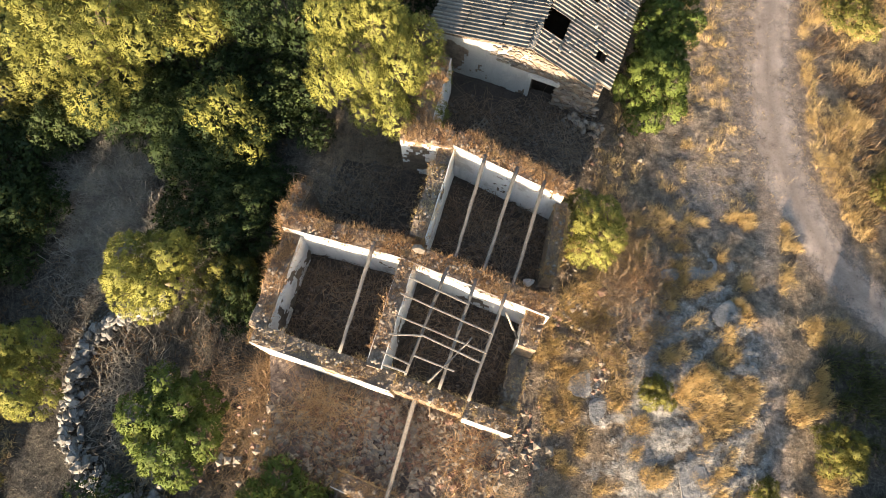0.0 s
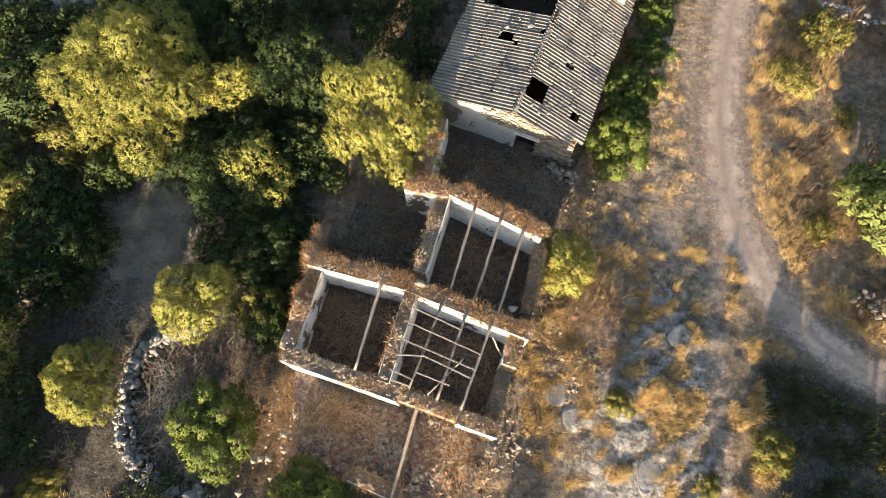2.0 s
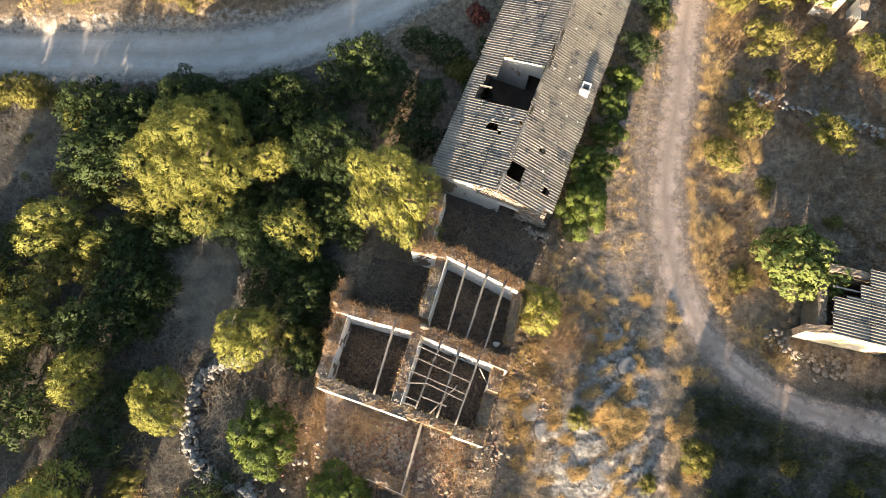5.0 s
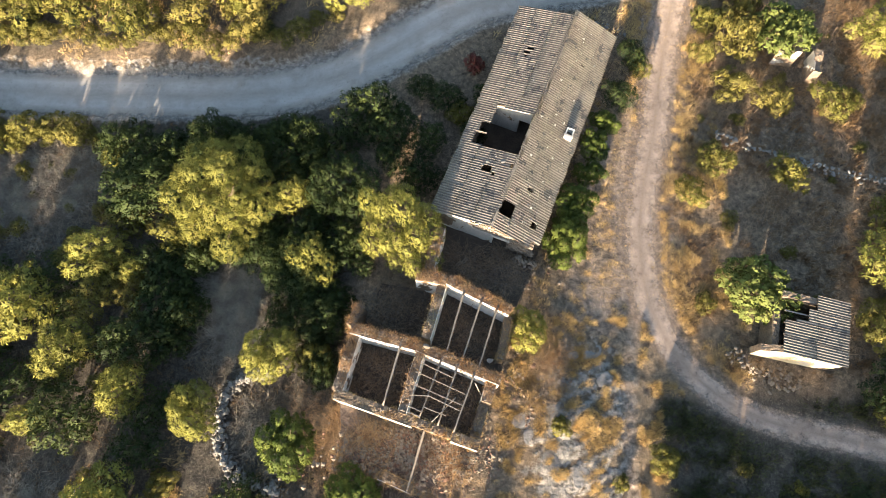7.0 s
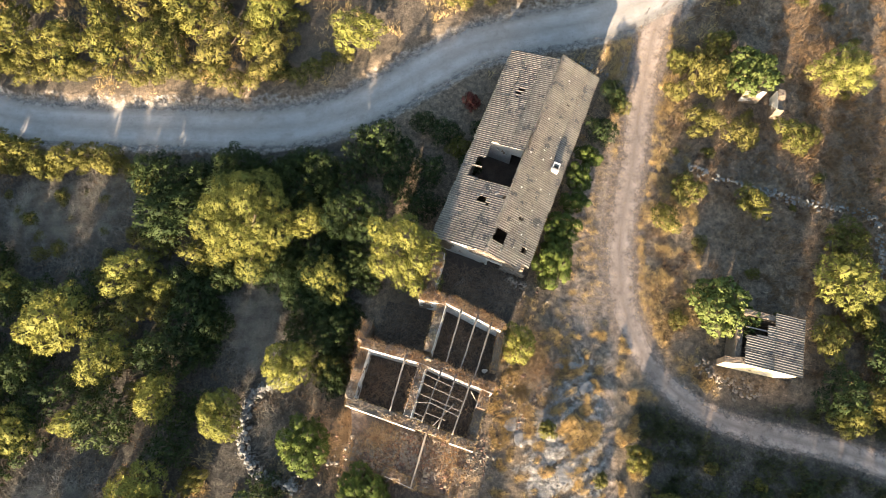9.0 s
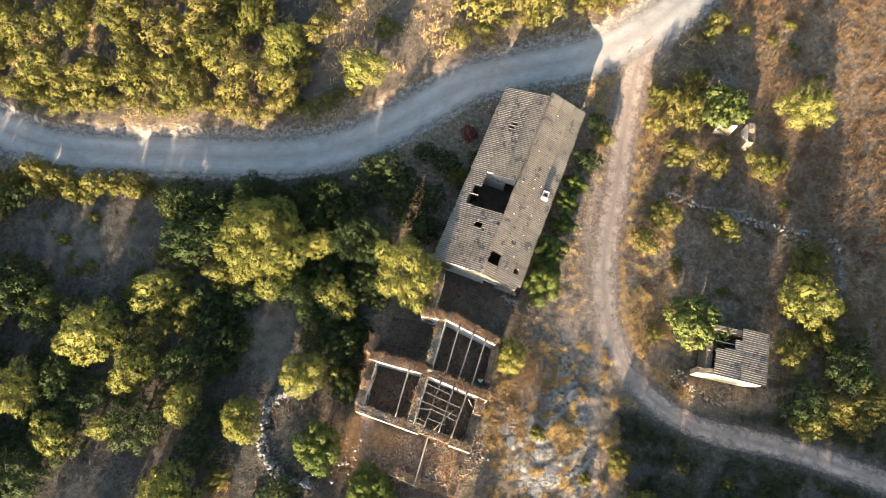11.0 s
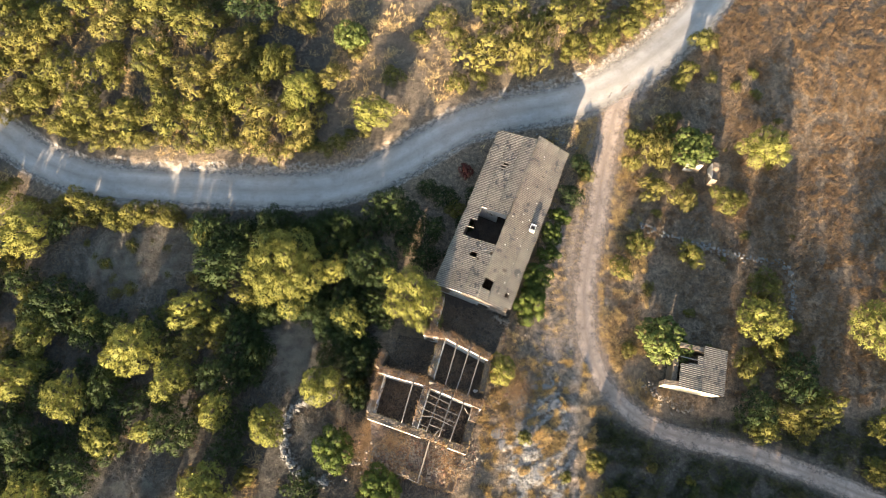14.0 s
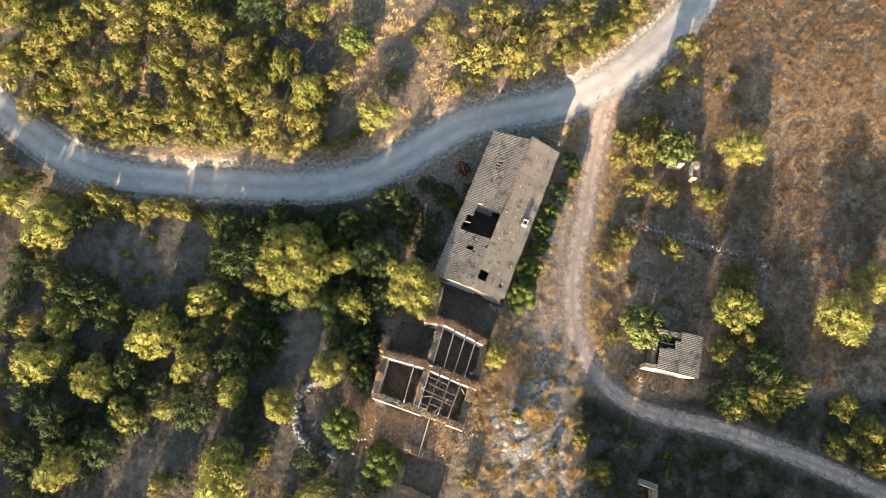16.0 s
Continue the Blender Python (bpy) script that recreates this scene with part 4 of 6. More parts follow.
def pole(name, a, b, r0, r1, seed, label, sides=8, parent=None):
    """A weathered pole or log, slightly crooked."""
    a, b = Vector(a), Vector(b)
    rng = random.Random(seed)
    n = 10
    path, rad = [], []
    for i in range(n + 1):
        t = i / n
        p = a.lerp(b, t)
        p += Vector((rng.uniform(-1, 1), rng.uniform(-1, 1), rng.uniform(-1, 1))) * 0.012
        p.z -= 0.05 * math.sin(math.pi * t)
        path.append(p)
        rad.append((r0 + (r1 - r0) * t) * rng.uniform(0.92, 1.08))
    v, f = tube(path, rad, sides)
    me = mesh_of(name, v, f, OLD_WOOD, False)
    return tagged(new(name, me), label, name.split("_")[-1], "roof timbers")


def batten(a, b, w, h, seed):
    a, b = Vector(a), Vector(b)
    d = b - a
    bm = bmesh.new()
    bmesh.ops.create_cube(bm, size=1.0)
    for v in bm.verts:
        v.co = Vector((v.co.x * d.length, v.co.y * w, v.co.z * h))
    bmesh.ops.subdivide_edges(bm, edges=[e for e in bm.edges if abs(e.verts[0].co.x - e.verts[1].co.x) > 0.1], cuts=6)
    for v in bm.verts:
        v.co.y += 0.012 * noise.noise((v.co.x * 2, seed, 0))
        v.co.z += 0.012 * noise.noise((v.co.x * 2, seed, 5))
    bmesh.ops.bevel(bm, geom=[e for e in bm.edges], offset=0.005, segments=1, affect="EDGES")
    me = bpy.data.meshes.new("batten")
    bm.to_mesh(me)
    bm.free()
    me.materials.append(OLD_WOOD)
    ob = new("batten", me)
    ob.matrix_basis = Matrix.Translation((a + b) / 2) @ d.to_track_quat("X", "Z").to_matrix().to_4x4()
    return tagged(ob, "thin weathered roof batten laid across beams", "batten", "roof battens")


BEAM = "weathered round roof beam spanning a roofless room"
for i, (x0, y0, x1, y1) in enumerate([(-2.32, 6.85, -3.34, 3.1), (1.5, 10.05, 0.42, 6.35), (2.62, 9.6, 1.34, 5.8), (3.56, 9.1, 2.3, 5.3),
                                      (0.16, 5.95, -1.2, 2.4), (1.1, 5.55, -0.12, 1.95), (2.08, 5.05, 0.8, 1.6)]):
    pole("roof_beam", (x0, y0, TOP - 0.02), (x1, y1, TOP - 0.1), 0.07 if i < 4 else 0.06, 0.055 if i < 4 else 0.05, 60 + i, BEAM)
pole("roof_beam", (-0.75, 2.2, 2.75), (-1.95, -1.75, 1.2), 0.085, 0.07, 71, "weathered round beam leaning from a wall top to a low wall")
for i, (x0, y0, x1, y1) in enumerate([(-1.1, 5.57, 0.87, 4.65), (-1.41, 5.05, 1.63, 3.67), (-1.54, 4.32, 1.4, 3.07), (-1.74, 3.69, -0.65, 3.63), (-0.71, 3.67, 1.2, 2.77),
                                      (-1.96, 3.13, -1.04, 2.7), (-0.94, 3.0, 0.36, 2.5), (-1.9, 2.72, -1.14, 2.45)]):
    batten((x0, y0, TOP + 0.07), (x1, y1, TOP + 0.07), 0.055, 0.045, i)
pole("loose_pole", (-0.48, 2.16, TOP + 0.0), (0.94, 3.56, TOP + 0.12), 0.04, 0.03, 80, "thin loose pole lying across the beams")
pole("loose_pole", (2.07, 4.42, TOP - 0.1), (2.78, 3.41, 1.5), 0.04, 0.04, 81, "thin pole fallen against a broken wall")


# ---- the long farm building ----
BARN = pose(-0.8, 14.97, 0.0, 0, 0, -21.8)
barn = thing("farm_building", BARN, "long abandoned farm building with a holed corrugated roof", "building")
EAVE_W, RIDGE, EAVE_E, RB, WB, A0, A1 = 2.7, 3.6, 2.25, 4.05, 7.2, 0.65, 18.0


def local_wall(name, a, b, t, z0, z1, seed, coats=(), gable=None):
    v, f = wall_mesh(a, b, t, z0, z1, 0.05, seed)
    if gable:
        v = [(x, y, z0 + (z - z0) * (gable(x) - z0) / (z1 - z0)) for x, y, z in v]
    ob = under(name, mesh_of(name, v, f, WALL_CORE), barn)
    for lo, hi, loss in coats:
        bm = plaster_sheet(a, b, lo, hi, seed, loss)
        if gable:
            for vert in bm.verts:
                vert.co.z = lo + (vert.co.z - lo) * (gable(vert.co.x) - 0.1 - lo) / (hi - lo)
        part("plaster", bm, GREY_LIME, ob, "old limewash plaster")
    return ob


def face_stones(parent, a, b, z0, z1, count, seed, top=None, lo=0.1, hi=0.3, out_by=0.02):
    """Stones that show in a bare wall face from a to b."""
    rng = random.Random(seed)
    a, b = Vector(a), Vector(b)
    d = (b - a).normalized()
    right = Vector((d.y, -d.x))
    for i in range(count):
        s = rng.uniform(0, (b - a).length)
        p = a + d * s + right * out_by
        h = z1 if top is None else top(p.x) - 0.12
        k = rng.uniform(lo, hi)
        under("stone", rng.choice(RUBBLE), parent, "", pose(p.x, p.y, rng.uniform(z0, h), rng.uniform(-20, 20), rng.uniform(-20, 20), math.degrees(math.atan2(d.y, d.x)) + rng.uniform(-15, 15)) @ Matrix.Diagonal((k * 1.25, k * 0.55, k * 0.8, 1)))


def under_roof(x):
    return (EAVE_W + (RIDGE - EAVE_W) * x / RB if x < RB else RIDGE + (EAVE_E - RIDGE) * (x - RB) / (WB - RB)) - 0.1


local_wall("wall", (0.2, A0 + 0.1), (4.3, A0 + 0.1), 0.5, -0.1, 3.5, 31, [(0.0, 3.5, 0.2)], under_roof)
gable = local_wall("wall", (5.3, A0 + 0.1), (7.0, A0 + 0.1), 0.5, -0.1, 3.5, 32, [], under_roof)
face_stones(gable, (5.2, A0 + 0.1), (7.1, A0 + 0.1), 0.0, 3.0, 130, 5, under_roof)
gable = local_wall("wall", (3.4, A0 + 0.06), (5.3, A0 + 0.06), 0.5, 2.1, 3.5, 33, [], under_roof)
face_stones(gable, (2.6, A0 + 0.04), (5.3, A0 + 0.04), 2.2, 3.4, 110, 6, under_roof, 0.08, 0.24)
local_wall("wall", (0.65, A0 + 0.6), (0.65, A1 - 0.2), 0.45, -0.6, 2.55, 34)
local_wall("wall", (7.0, A0 + 0.6), (7.0, A1 - 0.2), 0.45, -0.1, 2.15, 35, [(0.0, 2.1, 0.3)])
local_wall("wall", (0.2, A1 - 0.7), (7.0, A1 - 0.7), 0.5, -0.3, 3.5, 36, [(0.3, 3.5, 0.4)], under_roof)
local_wall("wall", (0.7, 9.35), (3.0, 9.35), 0.4, -0.2, 3.3, 37, [(0.0, 3.3, 0.6)], under_roof)
local_wall("wall", (3.9, 9.35), (6.6, 9.35), 0.4, -0.2, 3.3, 38, [(0.0, 3.3, 0.6)], under_roof)
local_wall("wall", (3.0, 9.35), (3.9, 9.35), 0.4, 1.9, 3.3, 39, [(1.9, 3.3, 0.6)], under_roof)
local_wall("wall", (0.7, 5.4), (6.6, 5.4), 0.4, -0.2, 3.3, 40, [], under_roof)
bm = bmesh.new()
bmesh.ops.create_grid(bm, x_segments=14, y_segments=34, size=0.5)
for v in bm.verts:
    v.co = Vector((3.7 + v.co.x * 6.2, 9.3 + v.co.y * 16.8, 0.15 + 0.1 * noise.fractal((v.co.x * 7, v.co.y * 16, 2.0), 0.8, 2, 4)))
part("floor", bm, SOIL, barn)
bm = bmesh.new()
bmesh.ops.create_cube(bm, size=1.0)
for v in bm.verts:
    v.co = Vector((4.8 + v.co.x * 1.3, A0 + 0.12 + v.co.y * 0.3, 1.95 + v.co.z * 0.22))
bmesh.ops.bevel(bm, geom=bm.edges[:], offset=0.03, segments=2, affect="EDGES")
part("lintel", bm, CONCRETE, barn, "pale cement door lintel")


def sheet_mesh(length, waves=6, pitch=0.177, amp=0.030, seed=0, chip=0.0):
    """One corrugated sheet, its waves along x and its fall along y, 7 mm thick, with chipped ends."""
    rng = random.Random(seed)
    n = waves * 6
    verts, faces = [], []
    ends = [[(1 if j else 0) * length + (rng.uniform(0, chip) * (-1 if j else 1)) for i in range(n + 1)] for j in (0, 1)]
    for dz in (0.0, -0.007):
        for j in range(3):
            for i in range(n + 1):
                x = i * pitch / 6
                y = ends[0][i] if j == 0 else (ends[1][i] if j == 2 else length / 2)
                verts.append((x, y, amp * math.cos(2 * math.pi * i / 6) + dz))
    w = n + 1
    k = 3 * w
    for j in range(2):
        for i in range(n):
            a = j * w + i
            faces.append((a, a + 1, a + w + 1, a + w))
            faces.append((a + k, a + w + k, a + w + 1 + k, a + 1 + k))
    for i in range(n):
        faces.append((i, i + k, i + 1 + k, i + 1))
        a = 2 * w + i
        faces.append((a, a + 1, a + 1 + k, a + k))
    for j in range(2):
        a = j * w
        faces.append((a, a + w, a + w + k, a + k))
        a = j * w + n
        faces.append((a, a + k, a + w + k, a + w))
    me = mesh_of("roof_sheet", verts, faces, SHEET, False)
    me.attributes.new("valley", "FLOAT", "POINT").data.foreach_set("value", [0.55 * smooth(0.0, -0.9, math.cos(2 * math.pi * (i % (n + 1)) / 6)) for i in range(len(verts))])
    return me


def slope_sheets(parent, foot, head, rows, a0, a1, east, holes, pitch=1.03, seed=1, torn=None):
    """Sheets on one slope. foot and head: (across, height) of eave and ridge. holes: (row, column) that are missing."""
    rng = random.Random(seed)
    run = math.hypot(head[0] - foot[0], head[1] - foot[1])
    tilt = math.degrees(math.atan2(head[1] - foot[1], abs(head[0] - foot[0])))
    each = run / rows + 0.14
    kinds = [sheet_mesh(each, seed=seed * 10 + i, chip=0.03 if i < 2 else 0.12) for i in range(4)]
    cols = int(round((a1 - a0) / pitch))
    step = (a1 - a0) / cols
    for r in range(rows):
        for c in range(cols):
            if (r, c) in holes:
                continue
            f = r / rows
            x = foot[0] + (head[0] - foot[0]) * f
            z = foot[1] + (head[1] - foot[1]) * f + 0.012 * r + 0.01 + 0.006 * (c % 2)
            turn = -90 if not east else 90
            y = a0 + (c + 1) * step if not east else a0 + c * step
            m = pose(x, y, z, 0, 0, turn) @ pose(0, 0, 0, tilt, 0, 0) @ pose(0, rng.uniform(-0.03, 0.03), 0, rng.uniform(-0.4, 0.4), rng.uniform(-0.3, 0.3), rng.uniform(-0.4, 0.4))
            me = rng.choice(kinds)
            if torn and (r, c) in torn:
                me = torn_sheet(each, seed * 31 + r * 20 + c, torn[(r, c)])
            under("roof_sheet", me, parent, "", m)




# ---- more of the farm building ----
def ridge_cap_mesh():
    bm = bmesh.new()
    n, length = 9, 0.62
    prof = [(0.15 * math.cos(math.pi * (0.12 + 0.76 * i / (n - 1))), 0.10 * math.sin(math.pi * (0.12 + 0.76 * i / (n - 1)))) for i in range(n)]
    rows = [[bm.verts.new((x, y, z)) for x, z in prof] for y in (0.0, length)]
    for i in range(n - 1):
        bm.faces.new((rows[0][i], rows[0][i + 1], rows[1][i + 1], rows[1][i]))
    bmesh.ops.solidify(bm, geom=bm.faces[:], thickness=0.012)
    me = bpy.data.meshes.new("ridge_cap")
    bm.to_mesh(me)
    bm.free()
    me.materials.append(SHEET)
    return me


CAP = ridge_cap_mesh()
rr = random.Random(9)
y = A0
while y < A1 - 0.5:
    if not (1.4 < y < 2.6 or 6.1 < y < 6.6 or (y < 8.5 and rr.random() < 0.25)):
        under("ridge_cap", CAP, barn, "", pose(RB + rr.uniform(-0.04, 0.04), y, RIDGE - 0.045 + rr.uniform(0, 0.02), rr.uniform(-2, 2), rr.uniform(-6, 6), rr.uniform(-3, 3)))
    y += 0.56


def torn_sheet(length, seed, bites):
    """A corrugated sheet with whole stretches broken out. bites: (first wave, last wave, from, to) as shares of its width and fall."""
    n, rows, pitch, amp = 36, 10, 0.177, 0.030
    rng = random.Random(seed)
    bm = bmesh.new()
    g = [[bm.verts.new((i * pitch / 6 + (rng.uniform(-0.012, 0.012) if 0 < i < n else 0), length * j / rows + (rng.uniform(-0.03, 0.03) if 0 < j < rows else 0), amp * math.cos(2 * math.pi * i / 6))) for i in range(n + 1)] for j in range(rows + 1)]
    for j in range(rows):
        for i in range(n):
            u, v = (i + 0.5) / n, (j + 0.5) / rows
            if any(a < u < b and c < v < d for a, b, c, d in bites):
                continue
            bm.faces.new((g[j][i], g[j][i + 1], g[j + 1][i + 1], g[j + 1][i]))
    bmesh.ops.delete(bm, geom=[v for v in bm.verts if not v.link_faces], context="VERTS")
    bmesh.ops.solidify(bm, geom=bm.faces[:], thickness=0.007)
    me = bpy.data.meshes.new("roof_sheet")
    bm.to_mesh(me)
    bm.free()
    me.materials.append(SHEET)
    me.shade_smooth()
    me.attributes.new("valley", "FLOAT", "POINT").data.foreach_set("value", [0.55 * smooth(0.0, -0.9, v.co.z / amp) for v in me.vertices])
    return me


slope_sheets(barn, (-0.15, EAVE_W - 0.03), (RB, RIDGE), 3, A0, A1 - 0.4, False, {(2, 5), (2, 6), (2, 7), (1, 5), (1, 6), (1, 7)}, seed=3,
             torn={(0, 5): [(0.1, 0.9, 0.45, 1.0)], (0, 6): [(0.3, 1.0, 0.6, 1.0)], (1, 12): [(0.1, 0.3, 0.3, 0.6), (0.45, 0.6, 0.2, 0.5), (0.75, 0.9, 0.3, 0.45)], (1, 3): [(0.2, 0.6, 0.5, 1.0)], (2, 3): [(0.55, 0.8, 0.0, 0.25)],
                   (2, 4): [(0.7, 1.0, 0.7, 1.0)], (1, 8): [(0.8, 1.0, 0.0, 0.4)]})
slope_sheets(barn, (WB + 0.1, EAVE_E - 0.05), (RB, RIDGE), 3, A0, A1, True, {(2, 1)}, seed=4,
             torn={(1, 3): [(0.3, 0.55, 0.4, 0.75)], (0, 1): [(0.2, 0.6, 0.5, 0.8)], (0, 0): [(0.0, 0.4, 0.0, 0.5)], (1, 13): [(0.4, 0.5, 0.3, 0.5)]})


def on_roof(x, y, lift=0.05):
    z = EAVE_W + (RIDGE - EAVE_W) * x / RB if x < RB else RIDGE + (EAVE_E - RIDGE) * (x - RB) / (WB - RB)
    return BARN @ Vector((x, y, z + lift))


for x, y, s in [(3.2, 5.2, 0.42), (2.2, 4.9, 0.25), (2.0, 4.6, 0.2), (4.6, 1.4, 0.22), (5.0, 1.3, 0.26), (5.4, 1.5, 0.2), (5.2, 1.8, 0.16), (5.9, 2.0, 0.16), (6.2, 2.4, 0.2), (6.4, 3.0, 0.14), (5.7, 3.2, 0.14),
                (6.1, 10.8, 0.2), (6.4, 11.1, 0.16), (5.9, 9.7, 0.16), (5.3, 12.4, 0.14), (6.5, 14.9, 0.2), (6.2, 15.4, 0.16), (6.7, 16.2, 0.18), (5.8, 16.0, 0.14), (2.1, 12.0, 0.12), (1.4, 14.5, 0.12), (2.6, 16.6, 0.16), (6.6, 9.8, 0.22)]:
    p = on_roof(x, y, 0.045 + s * 0.18)
    ob = new("loose_stone", rr.choice(FIELD))
    ob.matrix_basis = pose(p.x, p.y, p.z, rr.uniform(-20, 20), rr.uniform(-20, 20), rr.uniform(0, 360)) @ Matrix.Diagonal((s, s * 0.8, s * 0.5, 1))
    tagged(ob, "loose pale stone lying on the corrugated roof", "stone", "stones on the roof")


def sheet_piece(seed):
    """A flat broken piece of roof sheet with a ragged outline."""
    rng = random.Random(seed)
    bm = bmesh.new()
    ring = [bm.verts.new((0.5 * rng.uniform(0.6, 1.1) * math.cos(a), 0.36 * rng.uniform(0.6, 1.1) * math.sin(a), 0.06 * rng.uniform(-1, 1))) for a in [k * math.pi / 4 for k in range(8)]]
    hub = bm.verts.new((0, 0, 0.1))
    for k in range(8):
        bm.faces.new((ring[k], ring[(k + 1) % 8], hub))
    bmesh.ops.solidify(bm, geom=bm.faces[:], thickness=0.05)
    me = bpy.data.meshes.new("sheet_fragment")
    bm.to_mesh(me)
    bm.free()
    me.materials.append(CONCRETE if seed % 2 else SHEET)
    return me


PIECES = [sheet_piece(k) for k in range(5)]
for k in range(90):
    x, y, sc = rr.choice((rr.uniform(4.3, 7.0), rr.uniform(4.3, 7.0), rr.uniform(0.2, 4.0))), rr.uniform(1.0, 17.2), rr.uniform(0.08, 0.26)
    if x < RB and 5.5 < y < 9.6 or x > RB and y < 3 and x < 5.6:
        continue
    p = on_roof(x, y, 0.045 + 0.04 * sc)
    ob = new("sheet_fragment", PIECES[k % 5])
    ob.matrix_basis = pose(p.x, p.y, p.z, rr.uniform(-6, 6), 12 * (1 if x > RB else -1), rr.uniform(0, 360)) @ Matrix.Diagonal((sc, sc, sc, 1))
    tagged(ob, "small broken piece of roof sheet lying on the roof", "roof fragment", "roof fragments")


def chimney():
    base = on_roof(6.55, 9.1, -0.25)
    root = thing("chimney", Matrix.Translation(base) @ pose(0, 0, 0, 0, 0, -21.8), "short square whitewashed chimney on the corrugated roof", "chimney")
    bm = bmesh.new()
    w, h, t = 0.27, 0.75, 0.09
    outer = [(-w, -w * 1.25), (w, -w * 1.25), (w, w * 1.25), (-w, w * 1.25)]
    inner = [(-w + t, -w * 1.25 + t), (w - t, -w * 1.25 + t), (w - t, w * 1.25 - t), (-w + t, w * 1.25 - t)]
    lay = [[bm.verts.new((x, y, z)) for x, y in ring] for ring, z in ((outer, 0), (outer, h), (inner, h), (inner, 0.1))]
    for a, b in zip(lay, lay[1:]):
        for i in range(4):
            bm.faces.new((a[i], a[(i + 1) % 4], b[(i + 1) % 4], b[i]))
    bm.faces.new(lay[-1])
    bmesh.ops.bevel(bm, geom=bm.edges[:], offset=0.012, segments=1, affect="EDGES")
    part("shaft", bm, LIME, root)
    bm = bmesh.new()
    bmesh.ops.create_cube(bm, size=1.0)
    for v in bm.verts:
        v.co = Vector((v.co.x * 0.62, v.co.y * 0.16 - 0.28, v.co.z * 0.05 + h))
    part("rim", bm, CONCRETE, root)


chimney()
for i in range(3):
    a, b = on_roof(5.95 + 0.1 * i, 8.6, 0.05), on_roof(6.2 + 0.1 * i, 9.1, 0.05)
    batten(a, b, 0.08, 0.03, 30 + i)["label"] = "short broken board lying on the corrugated roof"

# ---- the shed beside the track ----
SHED = pose(20.55, 6.45, lie(22, 7) - 0.05, 0, 0, -12.5)
shed = thing("stone_shed", SHED, "small stone shed with ochre front and holed corrugated roof", "shed")


def shed_wall(name, a, b, t, z0, z1, seed, coat=None, fall=None):
    v, f = wall_mesh(a, b, t, z0, z1, 0.05, seed)
    if fall:
        v = [(x, y, z0 + (z - z0) * (fall(x, y) - z0) / (z1 - z0)) for x, y, z in v]
    ob = under(name, mesh_of(name, v, f, WALL_CORE), shed)
    if coat:
        bm = plaster_sheet(a, b, z0 + 0.1, z1, seed, coat[0])
        if fall:
            for vert in bm.verts:
                vert.co.z = z0 + (vert.co.z - z0) * (fall(vert.co.x, vert.co.y) - 0.06 - z0) / (z1 - z0)
        part("plaster", bm, coat[1], ob, "ochre limewash plaster")


def shed_roof(x, y):
    return 2.55 - 0.10 * x


shed_wall("wall", (-0.6, 0.05), (4.25, 0.05), 0.42, -0.1, 2.5, 91, (0.5, OCHRE), lambda x, y: shed_roof(x, y) - 0.06 - 0.8 * smooth(0.6, -0.5, x))
shed_wall("wall", (4.25, 0.5), (4.25, 3.9), 0.42, -0.1, 2.2, 92, None, lambda x, y: shed_roof(x, y) - 0.06)
shed_wall("wall", (0.2, 3.55), (4.25, 3.55), 0.42, -0.1, 2.5, 93, None, lambda x, y: shed_roof(x, y) - 0.06)
shed_wall("wall", (0.4, 0.5), (0.4, 3.5), 0.42, -0.1, 1.9, 94)
rs = random.Random(12)
for c in range(4):
    for r in range(2):
        if (c, r) in {(2, 0), (3, 0)}:
            continue
        m = pose(0.35 + 2.05 * r, 0.0 + 1.02 * c, shed_roof(0.35 + 2.05 * r, 0) + 0.03 + 0.012 * (c % 2) - 0.01 * r, 0, 0, -90) @ pose(-1.06, 0, 0, -5.7, 0, 0)
        me = sheet_mesh(2.2, seed=200 + c * 2 + r, chip=0.10 if r == 0 else 0.03)
        under("roof_sheet", me, shed, "", m)
part_sheet = torn_sheet(2.0, 77, [(0.0, 0.75, 0.0, 0.75), (0.6, 1.0, 0.0, 0.3)])
under("roof_sheet", part_sheet, shed, "", pose(0.5, 2.04, shed_roof(0.5, 0) + 0.03, 0, 0, -90) @ pose(-1.06, 0, 0, -5.7, 0, 0))
for i in range(3):
    q0, q1 = SHED @ Vector((0.4, 1.2 + 0.75 * i, 2.38)), SHED @ Vector((2.4, 1.2 + 0.75 * i, 2.2))
    batten(q0, q1, 0.08, 0.08, 70 + i)["label"] = "bare roof rafter under the holed shed roof"


# ---- loose stones, dry-stone walls, small ruins ----
def heap(name, way, width, height, count, kinds, label, seed, lo=0.14, hi=0.34):
    """A dry-stone wall or bank along a way, stone by stone."""
    rng = random.Random(seed)
    pts = spline(way, 0.4)
    mid = pts[len(pts) // 2]
    root = thing(name, Matrix.Translation((mid.x, mid.y, lie(mid.x, mid.y))), label, "stone wall")
    inv = root.matrix_basis.inverted()
    for k in range(count):
        i = rng.randrange(len(pts) - 1)
        p = pts[i].lerp(pts[i + 1], rng.random())
        d = (pts[i + 1] - pts[i]).normalized()
        e = rng.gauss(0, 0.42)
        e = max(-1.1, min(1.1, e))
        q = p + Vector((-d.y, d.x)) * e * width
        s = rng.uniform(lo, hi)
        z = lie(q.x, q.y) + height * max(0.0, 1 - abs(e)) * rng.random() ** 0.6 + s * 0.15
        under("stone", rng.choice(kinds), root, "", inv @ pose(q.x, q.y, z, rng.uniform(-40, 40), rng.uniform(-40, 40), rng.uniform(0, 360)) @ Matrix.Diagonal((s, s * rng.uniform(0.7, 1.0), s * rng.uniform(0.6, 0.9), 1)))


